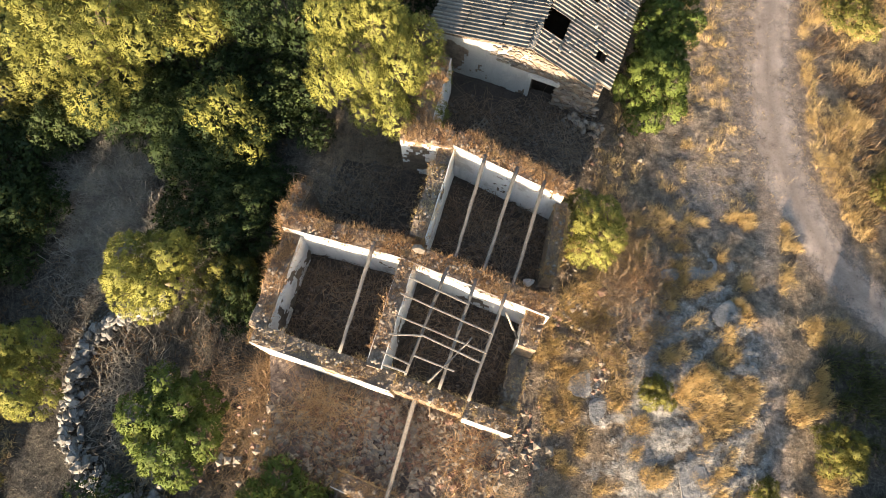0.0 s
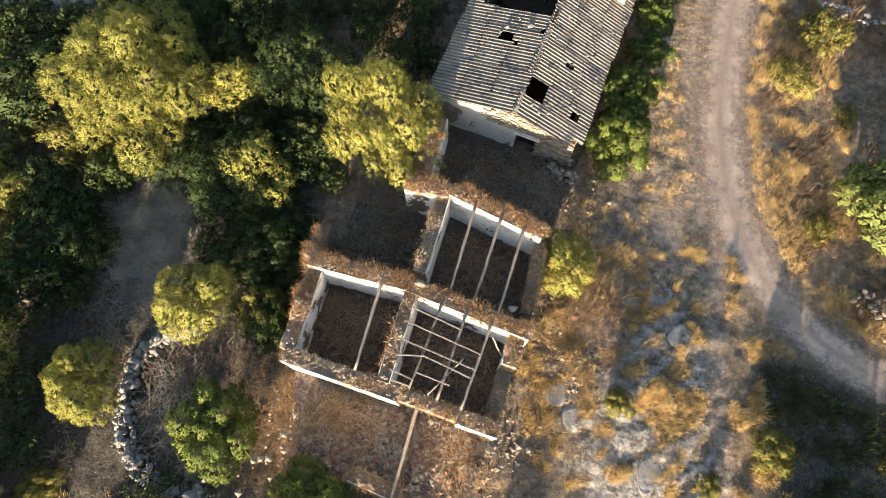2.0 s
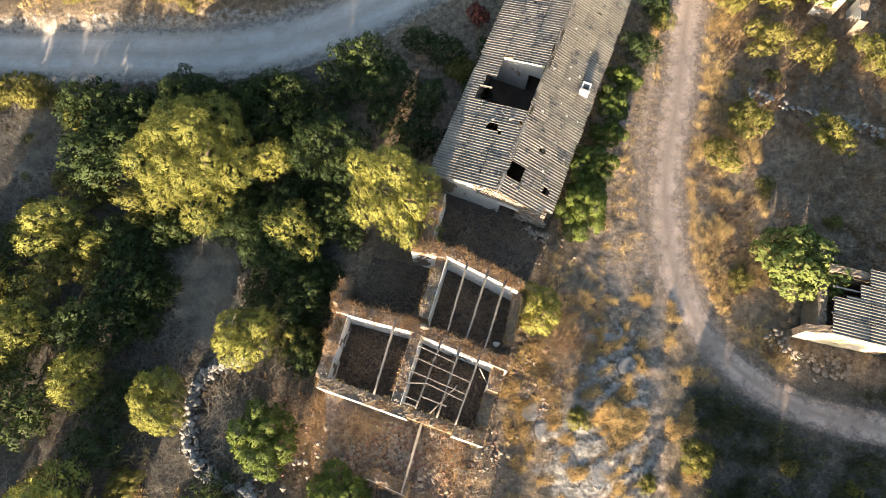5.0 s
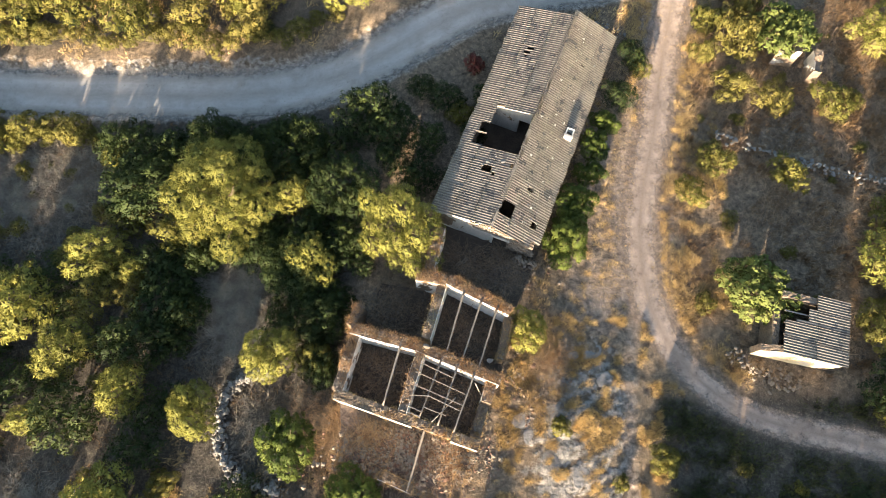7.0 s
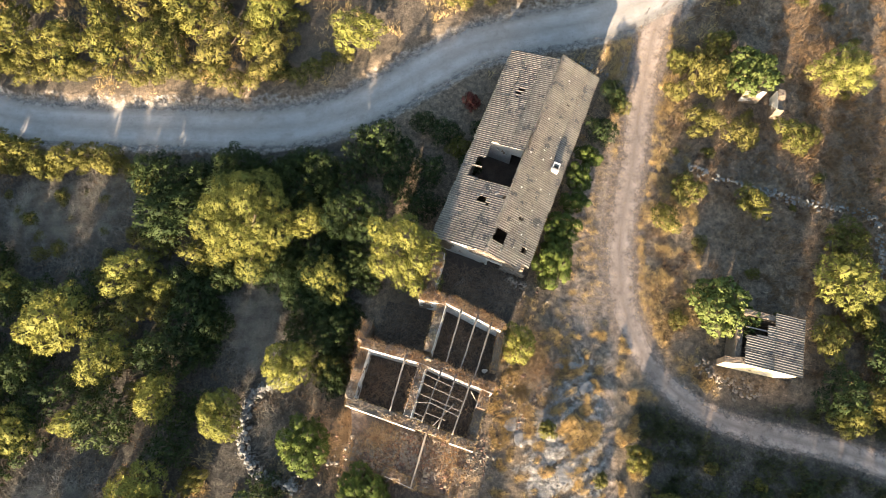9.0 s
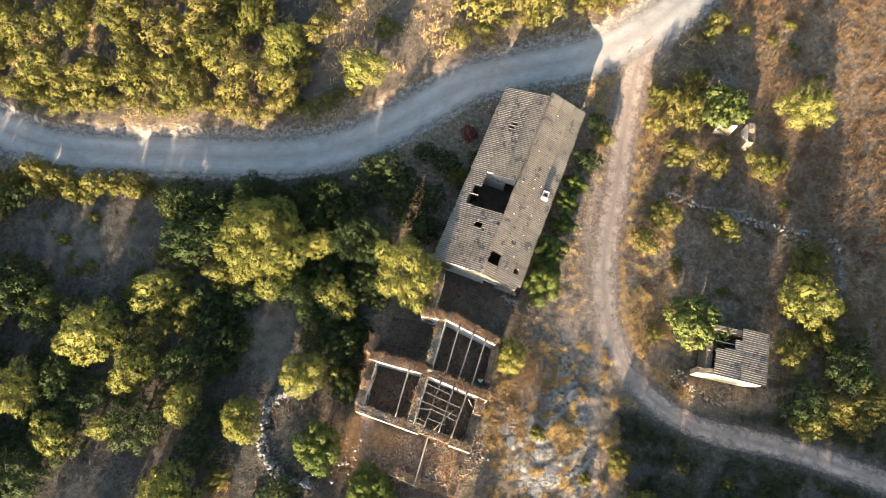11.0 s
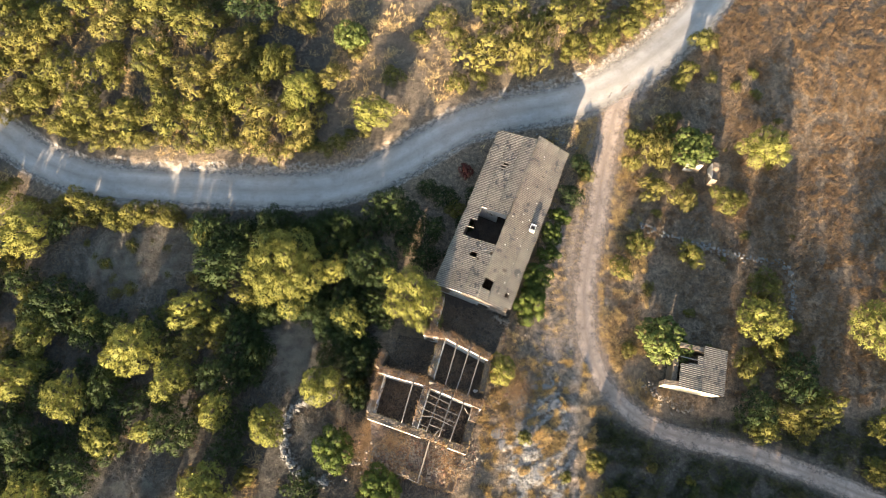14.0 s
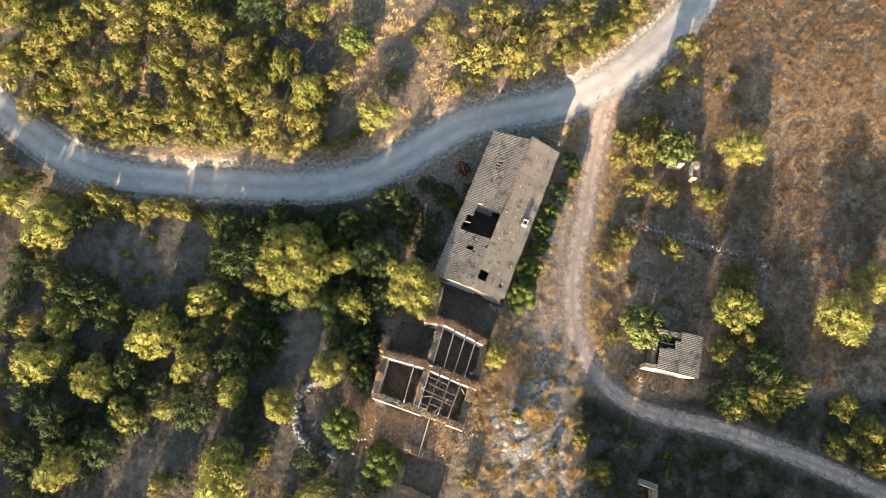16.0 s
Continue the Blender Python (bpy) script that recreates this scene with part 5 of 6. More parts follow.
heap("dry_stone_wall", [(-10.9, 5.6), (-12.5, 5.25), (-13.8, 4.6), (-14.2, 3.4), (-14.3, 1.0), (-13.5, -0.3), (-12.1, -1.4), (-9.9, -1.8)], 0.5, 0.6, 300, FIELD, "curved collapsing dry-stone wall of grey boulders", 3, 0.2, 0.5)
heap("dry_stone_wall", [(19.5, 22.5), (22.5, 21.0), (26.0, 19.9), (28.6, 19.1), (30.9, 18.6), (33.3, 18.0), (33.5, 15.5), (32.7, 11.9)], 0.5, 0.5, 260, FIELD, "low dry-stone field wall of grey stones", 4, 0.14, 0.36)
heap("rubble_heap", [(18.9, 6.9), (19.8, 5.6), (21.5, 4.9), (23.0, 4.7)], 0.8, 0.35, 120, RUBBLE, "heap of fallen stones in front of the shed", 5, 0.12, 0.36)
heap("rubble_heap", [(-0.9, 1.5), (0.2, 0.9), (0.8, -0.4), (0.3, -1.2)], 1.0, 0.5, 200, RUBBLE + BRICKS, "heap of fallen reddish stones below the broken wall", 6, 0.10, 0.34)
heap("rubble_heap", [(-3.0, 1.4), (-1.8, 0.6), (-1.4, -0.8)], 1.1, 0.2, 90, RUBBLE, "scattered fallen stones in the front room", 7, 0.10, 0.34)
heap("rubble_heap", [(2.0, 1.6), (2.4, 2.4), (2.6, 3.0)], 0.7, 0.6, 130, RUBBLE, "heap of fallen stones along the collapsed wall", 8, 0.08, 0.26)
heap("rubble_heap", [(0.5, 14.3), (3.0, 13.2), (5.5, 12.2)], 1.0, 0.15, 130, RUBBLE, "fallen stones in front of the farm building", 9, 0.08, 0.26)
heap("rubble_heap", [(6.4, 12.4), (5.6, 12.6), (4.9, 13.2)], 0.5, 0.9, 120, RUBBLE, "stones fallen from the gable corner", 10, 0.12, 0.34)
heap("rubble_heap", [(3.6, 5.2), (4.4, 4.8), (5.2, 5.6)], 0.8, 0.1, 60, RUBBLE + BRICKS, "scattered fallen stones beside the ruin", 11, 0.08, 0.25)
heap("rubble_heap", [(9.6, 32.3), (12.0, 31.5), (14.0, 30.6)], 0.6, 0.12, 40, FIELD, "scattered stones behind the farm building", 12, 0.1, 0.3)
wall("wall_ruin_1", (24.4, 28.2), (25.9, 27.9), 0.7, 0.0, 2.3, "broken stump of a stone wall under a fig tree", 0.5, 51, [(1, 0.4, 2.2, -0.05, GREY_LIME)], stones=8)
wall("wall_ruin_2", (27.2, 26.4), (27.6, 28.2), 0.6, 0.0, 2.2, "broken stump of a stone wall under a fig tree", 0.6, 52, [(2, 0.4, 2.1, -0.05, GREY_LIME)], stones=8)
wall("wall_ruin_3", (18.9, -4.2), (20.3, -4.7), 0.5, -0.3, 1.6, "low stump of a stone wall among weeds", 0.3, 53, [(1, 0.2, 1.5, 0.2, OCHRE)], stones=8)
wall("wall_ruin_4", (20.25, -6.4), (20.45, -4.7), 0.5, -0.3, 1.5, "low stump of a stone wall among weeds", 0.3, 54, stones=8)


def boulder(x, y, sx, sy, sz, turn, seed, mat=ROCK):
    bm = bmesh.new()
    bmesh.ops.create_icosphere(bm, subdivisions=3, radius=0.5)
    for v in bm.verts:
        k = 1 + 0.35 * noise.fractal(v.co * 1.6 + Vector((seed, 0, 0)), 1.1, 2.0, 4)
        top = min(v.co.z, 0.22 + 0.10 * noise.noise(v.co * 7 + Vector((seed, 3, 0))))
        v.co = Vector((v.co.x * sx * k, v.co.y * sy * k, top * sz * k))
    me = bpy.data.meshes.new("boulder")
    bm.to_mesh(me)
    bm.free()
    me.materials.append(mat)
    ob = new("boulder", me)
    ob.matrix_basis = pose(x, y, rough_lie(x, y) - sz * 0.03, 0, 0, turn)
    tagged(ob, "flat grey rock cropping out of dry grass", "rock", "rock outcrops")


for i, (x, y, sx, sy, sz, a) in enumerate([(5.1, 2.4, 1.3, 0.9, 0.22, 20), (5.6, 1.5, 1.1, 1.0, 0.2, 80), (9.8, 6.6, 1.3, 0.8, 0.2, 30), (8.6, 6.5, 0.8, 0.5, 0.2, 0), (10.4, 4.9, 1.1, 0.7, 0.2, 45), (6.4, 5.1, 0.6, 0.5, 0.3, 0),
                                           (8.6, -1.0, 1.4, 1.1, 0.3, 70), (7.9, 4.4, 0.9, 0.6, 0.2, 100)]):
    boulder(x, y, sx, sy, sz, a, i * 3.3)
ob = new("brick_block", BRICKS[0])
ob.matrix_basis = pose(5.95, 5.76, rough_lie(5.95, 5.76) + 0.1, 0, 0, 15) @ Matrix.Diagonal((0.55, 0.4, 0.35, 1))
tagged(ob, "fallen reddish block lying on bare ground", "block")
ob = new("plastered_block", stone_mesh(99, CONCRETE))
ob.matrix_basis = pose(3.15, 6.05, FLOOR + 0.2, 0, 0, 15) @ Matrix.Diagonal((0.42, 0.36, 0.36, 1))
tagged(ob, "white fallen plaster block on the room floor", "block")
rng = random.Random(31)
bank = []
for p in spline([(-10.9, 5.6), (-12.5, 5.25), (-13.8, 4.6), (-14.2, 3.4), (-14.3, 1.0), (-13.5, -0.3), (-12.1, -1.4), (-9.9, -1.8)], 0.06):
    for k in range(3):
        c = Vector((p.x + rng.gauss(0, 0.24), p.y + rng.gauss(0, 0.24), 0))
        c.z = lie(c.x, c.y) + rng.uniform(0.0, 0.3)
        r = rng.uniform(0.05, 0.14)
        spin = Euler((rng.uniform(0, 6), rng.uniform(0, 6), rng.uniform(0, 6))).to_matrix()
        o = [c + spin @ (Vector(d) * r * rng.uniform(0.7, 1.2)) for d in ((1, 0, 0), (0, 1, 0), (-1, 0, 0), (0, -1, 0), (0, 0, 0.8), (0, 0, -0.8))]
        bank += [(o[a], o[b], o[4]) for a, b in ((0, 1), (1, 2), (2, 3), (3, 0))] + [(o[b], o[a], o[5]) for a, b in ((0, 1), (1, 2), (2, 3), (3, 0))]
tagged(new("small_stones", leaf_mesh("small_stones", np.array([[v[:] for v in t] for t in bank]), GREY_STONE)), "small grey stones filling the fallen dry-stone wall", "stones", kind="stuff")


def hollow_block(x, y, z, turn):
    bm = bmesh.new()
    w, d, h, t = 0.4, 0.2, 0.2, 0.035
    xs = [(-w / 2, -w / 2 + t), (-t / 2, t / 2), (w / 2 - t, w / 2)]
    for x0, x1, y0, y1 in [(-w / 2, w / 2, -d / 2, -d / 2 + t), (-w / 2, w / 2, d / 2 - t, d / 2)] + [(a, b, -d / 2 + t, d / 2 - t) for a, b in xs]:
        r = bmesh.ops.create_cube(bm, size=1.0)
        for v in r["verts"]:
            v.co = Vector(((x0 + x1) / 2 + v.co.x * (x1 - x0), (y0 + y1) / 2 + v.co.y * (y1 - y0), h / 2 + v.co.z * h))
    me = bpy.data.meshes.new("hollow_block")
    bm.to_mesh(me)
    bm.free()
    me.materials.append(STONE)
    ob = new("hollow_block", me)
    ob.matrix_basis = pose(x, y, z, 0, 0, turn)
    tagged(ob, "grey hollow building block lying in the yard", "block", "hollow blocks")


hollow_block(1.25, 12.55, 0.38, 35)
hollow_block(1.62, 12.75, 0.38, 50)
ob = new("wall_block", stone_mesh(120, STONE))
ob.matrix_basis = pose(-0.82, 6.55, TOP + 0.12, 0, 0, -20) @ Matrix.Diagonal((0.5, 0.36, 0.34, 1))
tagged(ob, "squared brown stone block on the wall crossing", "block")


# ---- undergrowth, grass and brambles ----
def blades(rng, at, per, length, width, spread, lean=0.9, wind=(0.25, 0.1)):
    """Tufts of thin blades. at: places (x, y, z). Returns three-sided blades."""
    n = len(at) * per
    base = np.repeat(at, per, 0).astype(float)
    a = rng.random(n) * 2 * math.pi
    q = np.sqrt(rng.random(n)) * np.repeat(rng.uniform(0.5, 1.3, len(at)), per)
    base[:, 0] += np.cos(a) * q * spread
    base[:, 1] += np.sin(a) * q * spread
    k = length * (0.45 + 0.9 * rng.random(n)) * np.repeat(rng.uniform(0.6, 1.3, len(at)), per)
    b = a + rng.normal(0, 0.8, n)
    tilt = np.abs(rng.normal(0, lean, n)).clip(0, 1.45)
    d = np.stack([np.cos(b) * np.sin(tilt) + wind[0], np.sin(b) * np.sin(tilt) + wind[1], np.cos(tilt)], 1)
    d /= np.linalg.norm(d, axis=1, keepdims=True)
    s = np.cross(d, unit(rng, n))
    s /= np.linalg.norm(s, axis=1, keepdims=True) + 1e-9
    w = width * (0.6 + 0.8 * rng.random((n, 1)))
    base[:, 2] -= 0.03
    return np.stack([base - s * w, base + s * w, base + d * k[:, None]], 1)


def stalks(rng, at, per, length, width, spread):
    """Tangled arching stalks: strips of two four-sided pieces, returned as four-sided pieces."""
    n = len(at) * per
    base = np.repeat(at, per, 0).astype(float)
    base[:, :2] += rng.normal(0, spread, (n, 2))
    a = rng.random(n) * 2 * math.pi
    k = length * (0.4 + rng.random(n))
    d = np.stack([np.cos(a), np.sin(a), np.zeros(n)], 1)
    rise = rng.uniform(0.05, 0.45, n)
    p1 = base + d * (k * 0.5)[:, None] + np.stack([rng.normal(0, 0.06, n), rng.normal(0, 0.06, n), rise], 1)
    p2 = base + d * k[:, None] + np.stack([rng.normal(0, 0.15, n), rng.normal(0, 0.15, n), rise * rng.uniform(0, 1, n)], 1)
    s = np.stack([-d[:, 1], d[:, 0], np.zeros(n)], 1) * width
    return np.concatenate([np.stack([base - s, base + s, p1 + s, p1 - s], 1), np.stack([p1 - s, p1 + s, p2 + s * 0.4, p2 - s * 0.4], 1)])


def box(rng, n, x0, x1, y0, y1):
    return np.stack([rng.uniform(x0, x1, n), rng.uniform(y0, y1, n)], 1)




def built(x, y):
    """Whether a place lies in a room or under a roof."""
    c, s = math.cos(radians(20)), math.sin(radians(20))
    u, v = x * c - y * s, x * s + y * c
    if (-7.3 < u < 1.55 and 0.9 < v < 6.2) or (-3.9 < u < 1.55 and 6.0 < v < 10.4) or (-7.3 < u < -3.5 and 6 < v < 9.6) or (-4.9 < u < 2.0 and 9.5 < v < 15.0):
        return True
    q = BARN.inverted() @ Vector((x, y, 0))
    if -0.3 < q.x < 7.4 and 0.3 < q.y < 18.3:
        return True
    q = SHED.inverted() @ Vector((x, y, 0))
    return -0.8 < q.x < 4.4 and -0.2 < q.y < 4.1


def open_places(rng, n, area, clump, cut, way_gap=1.6):
    out = []
    for x, y in box(rng, n, *area):
        if noise.fractal((x * clump, y * clump, 7.7), 0.8, 2.0, 3) < cut or built(x, y):
            continue
        if (x > 8 and off(LANE_A, x, y)[0] < way_gap * 0.75) or (y > 20 and off(ROAD_A, x, y)[0] < way_gap + 0.6):
            continue
        out.append((x, y, rough_lie(x, y)))
    return np.array(out)


def stuff(name, tris, mat, label):
    tagged(new(name, leaf_mesh(name, tris, mat)), label, "grass" if "grass" in name else "undergrowth", kind="stuff")


rng = np.random.default_rng(77)
knoll_places = open_places(rng, 12000, (3.2, 14.0, -10.0, 9.0), 0.9, -0.35, 1.2)
knoll_places = np.array([p for p in knoll_places if strata(p[0], p[1]) + 0.75 * noise.noise((p[0] * 0.8, p[1] * 0.8, 6.0)) < 0.17 and abs(p[0] - 11.7 - 0.011 * (p[1] + 1) ** 2) > 0.55])
verge = np.concatenate([open_places(rng, 3600, (14.0, 20.0, 4.0, 36.0), 0.5, -0.22, 1.9), open_places(rng, 1300, (6.0, 12.0, 8.5, 34.0), 0.6, 0.02, 1.7)])
stuff("dry_grass", np.concatenate([blades(rng, knoll_places, 50, 0.27, 0.0065, 0.14, 0.95, (0.28, 0.1)), blades(rng, verge, 52, 0.32, 0.0062, 0.19, 0.85, (-0.1, 0.3))]), STRAW, "golden dry grass tufts on stony ground")
field = open_places(rng, 26000, (29.0, 62.0, 5.0, 60.0), 0.9, -0.25)
field = np.array([p for p in field if noise.noise((p[0] * 0.28 - p[1] * 0.05, p[1] * 0.04, 3.0)) > -0.12 - 0.5 * rng.random()])
stuff("dry_field_grass", blades(rng, field, 14, 0.42, 0.02, 0.17, 0.8, (0.06, -0.05)), THISTLE, "brown dry grass and thistles of a sloping field")
east = open_places(rng, 5200, (15.5, 34.0, 5.0, 48.0), 0.45, -0.12, 2.2)
stuff("dry_grass", blades(rng, east, 20, 0.38, 0.016, 0.28), THISTLE, "thin grey-brown dry grass between the field walls")
north = open_places(rng, 7000, (-60.0, 24.0, 30.0, 60.0), 0.3, -0.1, 2.4)
stuff("dry_grass", blades(rng, north, 18, 0.5, 0.02, 0.34), STRAW, "orange-brown dry grass on the hillside")
weeds = open_places(rng, 5600, (14.2, 46.0, -16.0, 3.5), 0.4, -0.45, 2.0)
stuff("green_weeds", blades(rng, weeds, 26, 0.42, 0.024, 0.34, 1.1, (0.0, 0.0)), WEED, "dull green weeds and brambles below the track")
west = open_places(rng, 6500, (-55.0, -6.0, -12.0, 25.0), 0.3, -0.15)
stuff("dry_grass", blades(rng, west, 15, 0.36, 0.015, 0.3), THISTLE, "thin dry grass under the olive trees")
sun_patch = open_places(rng, 700, (-18.0, -6.0, -8.0, 1.5), 0.3, -0.05)
stuff("dry_grass", blades(rng, sun_patch, 26, 0.4, 0.011, 0.24), STRAW, "golden dry grass beside the stone wall")
tops = np.array([t[:3] for t in TOPS if random.Random(t[0] * 91 + t[1]).random() < 0.6 and noise.noise((t[0] * 0.9, t[1] * 0.9, 2.5)) > -0.15 and "ruin" not in t[3] and "east_2" not in t[3]])
stuff("dry_grass", blades(rng, tops, 30, 0.22, 0.007, 0.13, 1.1), RUST, "dry weeds growing on the ruined wall tops")
brushy = np.array([t[:3] for t in TOPS if t[3] in ("wall_north_1", "wall_north_2", "wall_north_3", "wall_north_4", "wall_west_4", "wall_west_3") or (t[3] == "wall_west_1" and t[1] > 5.5)])
brushy = brushy[rng.random(len(brushy)) < 0.22]
stuff("dry_grass", blades(rng, brushy, 85, 0.32, 0.0048, 0.2, 0.95, (0.0, 0.0)), RUST, "dense rusty dry brush crowning the ruined walls")
straw_tops = np.array([t[:3] for t in TOPS if "south" in t[3] or "east" in t[3] or "west_2" in t[3]])
straw_tops = straw_tops[rng.random(len(straw_tops)) < 0.55]
stuff("dry_grass", blades(rng, straw_tops, 40, 0.16, 0.0045, 0.16, 1.2, (0.0, 0.0)), STRAW, "short straw growing over the rubble wall tops")
room_at = []
for (x0, x1, y0, y1, z, n) in [(-5.6, -1.8, 3.2, 7.0, FLOOR, 150), (-1.5, 2.6, 1.7, 5.6, FLOOR, 140), (0.0, 4.0, 6.3, 9.8, FLOOR, 130), (-4.6, -0.5, 7.4, 10.6, 0.35, 110), (0.4, 6.0, 10.4, 13.6, 0.4, 190), (-6.0, 1.6, -1.6, 2.2, 0.45, 170), (-3.2, 0.2, -5.4, -2.4, 0.2, 90)]:
    p = box(rng, n, x0, x1, y0, y1)
    room_at.append(np.concatenate([p, np.full((n, 1), z)], 1))
room_at = np.concatenate(room_at)
stuff("dry_brambles", stalks(rng, room_at[rng.random(len(room_at)) < 0.75], 8, 0.9, 0.007, 0.35), BRAMBLE, "tangle of dry brown bramble stalks on room floors")
golden = np.concatenate([rng.normal((-6.3, 2.9), (0.5, 0.6), (26, 2)), rng.normal((-6.5, 0.6), (0.5, 0.6), (24, 2)), rng.normal((-4.6, 1.2), (0.9, 0.8), (34, 2)), rng.normal((6.9, 6.6), (0.4, 0.8), (24, 2)), rng.normal((1.2, -0.4), (0.5, 0.4), (14, 2))])
golden = np.array([(x, y, max(rough_lie(x, y), 0.47 if -5.9 < x < 2.0 and y < 2.2 else -9)) for x, y in golden])
stuff("dry_brambles", stalks(rng, golden, 26, 0.85, 0.0055, 0.3), RUST, "golden-brown dry bramble clumps around the ruin")
scrub_at = np.array([(x, y, rough_lie(x, y)) for x, y in np.concatenate([box(rng, 60, -9.0, -5.2, -2.5, 4.5), box(rng, 40, 5.5, 8.3, 3.0, 9.0), box(rng, 50, -4.0, 1.0, 10.0, 13.0), box(rng, 60, -36, -26, 17, 24)])])
stuff("dry_brambles", stalks(rng, scrub_at, 34, 0.8, 0.0052, 0.42), BRAMBLE, "tangle of dry straw-coloured bramble stalks")

clearing = np.array([(x, y, rough_lie(x, y)) for x, y in np.concatenate([rng.normal((-14.0, 10.2), (1.1, 2.0), (230, 2)), rng.normal((-31.5, 20.0), (3.2, 1.8), (380, 2)), rng.normal((-29, -3.2), (2.2, 1.2), (120, 2)), rng.normal((-12.0, 2.4), (1.2, 1.5), (24, 2))])])
stuff("dry_brush", stalks(rng, clearing, 40, 0.85, 0.0095, 0.42), BRUSH, "grey dry brush covering a clearing in the thicket")

yard = open_places(rng, 900, (16.0, 36.0, 6.0, 44.0), 0.35, -0.1, 2.4)
stuff("dry_brush", stalks(rng, yard, 16, 0.7, 0.011, 0.45), BRAMBLE, "brown dry brush on the ground between the field walls")
# thicket below the taller trees
grow(MASTICS, [(-18.7, 13.4, 2.0, 1.5), (-17.8, 10.6, 1.7, 1.3), (-18.0, 7.8, 1.6, 1.3), (-17.9, 15.4, 1.6, 1.6), (-10.9, 12.2, 1.6, 1.6), (-8.8, 10.8, 1.6, 1.6), (-11.6, 14.6, 1.5, 1.6), (-6.9, 10.4, 1.3, 1.3), (-5.3, 12.6, 1.1, 1.2), (-10.6, 9.4, 1.3, 1.4), (-6.3, 14.6, 1.7, 2.2), (-9.0, 15.2, 1.8, 2.2), (-16.4, 13.6, 1.7, 2.6), (-14.7, 14.3, 1.5, 2.4), (-16.9, 9.6, 1.5, 2.0)], 1.45, "thicket undergrowth", "dark green mastic bush filling the thicket", False)
grow(MASTICS, [(-1.6, 18.6, 1.7, 2.6), (-0.9, 21.4, 1.6, 2.2), (1.0, 18.9, 1.1, 1.8), (0.4, 24.9, 1.5, 1.9), (2.2, 22.2, 1.1, 1.6), (3.2, 25.2, 1.1, 1.5), (-3.2, 20.2, 1.6, 2.4), (-1.3, 26.0, 1.3, 1.5)], 1.45, "thicket undergrowth", "dark green mastic bush filling the thicket", False)
tr = random.Random(21)
rows = []
tries = 0
CLEAR = [(-14.0, 11.0, 2.2), (-13.8, 8.5, 2.2), (-31.5, 20.0, 5.5), (-37.5, 20.5, 3.5), (-30.5, -4.6, 3.2), (-26.5, -1.2, 2.2), (-12.0, 2.6, 3.4), (-10.3, 4.0, 1.8), (-16.5, -2.8, 2.5), (-5.5, 0.5, 3.6), (-2.6, 12.4, 3.2), (-5.0, 10.0, 2.6), (-16.0, 6.5, 1.6)]
while len(rows) < 125 and tries < 11000:
    tries += 1
    x, y = tr.uniform(-50, -5.5), tr.uniform(-7, 24.5)
    r = tr.uniform(1.1, 2.2)
    if built(x, y) or any(math.dist((x, y), c[:2]) < c[2] + 0.6 * r for c in CLEAR) or off(ROAD_A, x, y)[0] < 3.2 + r:
        continue
    if all(math.dist((x, y), q[:2]) > 0.5 * (r + q[2]) for q in rows):
        rows.append((x, y, r, r * tr.uniform(0.9, 1.3)))
grow(MASTICS_LOW, [q for i, q in enumerate(rows) if i % 3], 1.45, "thicket undergrowth", "dark green mastic bush filling the thicket", False)
grow(MAQUIS_SET[:3] + OLIVES[:1], [(x, y, r, 1.15 * h) for x, y, r, h in rows[::3]], 1.45, "thicket undergrowth", "", False)
rows = []
while len(rows) < 15:
    x, y, r = tr.uniform(-41, -25), tr.uniform(15.5, 24.5), tr.uniform(0.45, 0.95)
    if off(ROAD_A, x, y)[0] > 4 and all(math.dist((x, y), q[:2]) > 1.6 for q in rows):
        rows.append((x, y, r, r * tr.uniform(0.8, 1.2)))
grow(MAQUIS_SET, rows, 1.3, "maquis shrubs", "", False)
rows = []
while len(rows) < 26:
    x, y, r = tr.uniform(17, 35), tr.uniform(5.5, 40), tr.uniform(0.35, 0.9)
    if off(LANE_A, x, y)[0] > 3 and not built(x, y) and all(math.dist((x, y), q[:2]) > 2.0 for q in rows):
        rows.append((x, y, r, r * tr.uniform(0.8, 1.2)))
grow(MAQUIS_SET, rows, 1.3, "maquis shrubs", "", False)
rows = []
tries = 0
while len(rows) < 60 and tries < 6000:
    tries += 1
    x, y = tr.uniform(-58, -12), tr.uniform(31, 56)
    r = tr.uniform(1.0, 2.0)
    if off(ROAD_A, x, y)[0] < 2.6 + 0.8 * r or off(ROAD_A, x, y)[1] < 0 or any(math.dist((x, y), q[:2]) < 0.62 * (r + q[2]) for q in rows):
        continue
    rows.append((x, y, r, r * tr.uniform(0.9, 1.3)))
grow(MAQUIS_SET + MASTICS[:2] + OLIVES[:2], rows, 1.4, "hillside thicket")
rows = []
for k in range(46):
    x, y = tr.uniform(14.5, 44), tr.uniform(-15, -0.5)
    r = tr.uniform(0.45, 1.0)
    if off(LANE_A, x, y)[0] > 2.2 + r and not (18 < x < 21.5 and -7 < y < -3.5):
        rows.append((x, y, r, r * tr.uniform(0.5, 0.8)))
grow(MASTICS_LOW, rows, 1.45, "brambles below the track", "low dark green bramble mound below the track", False)
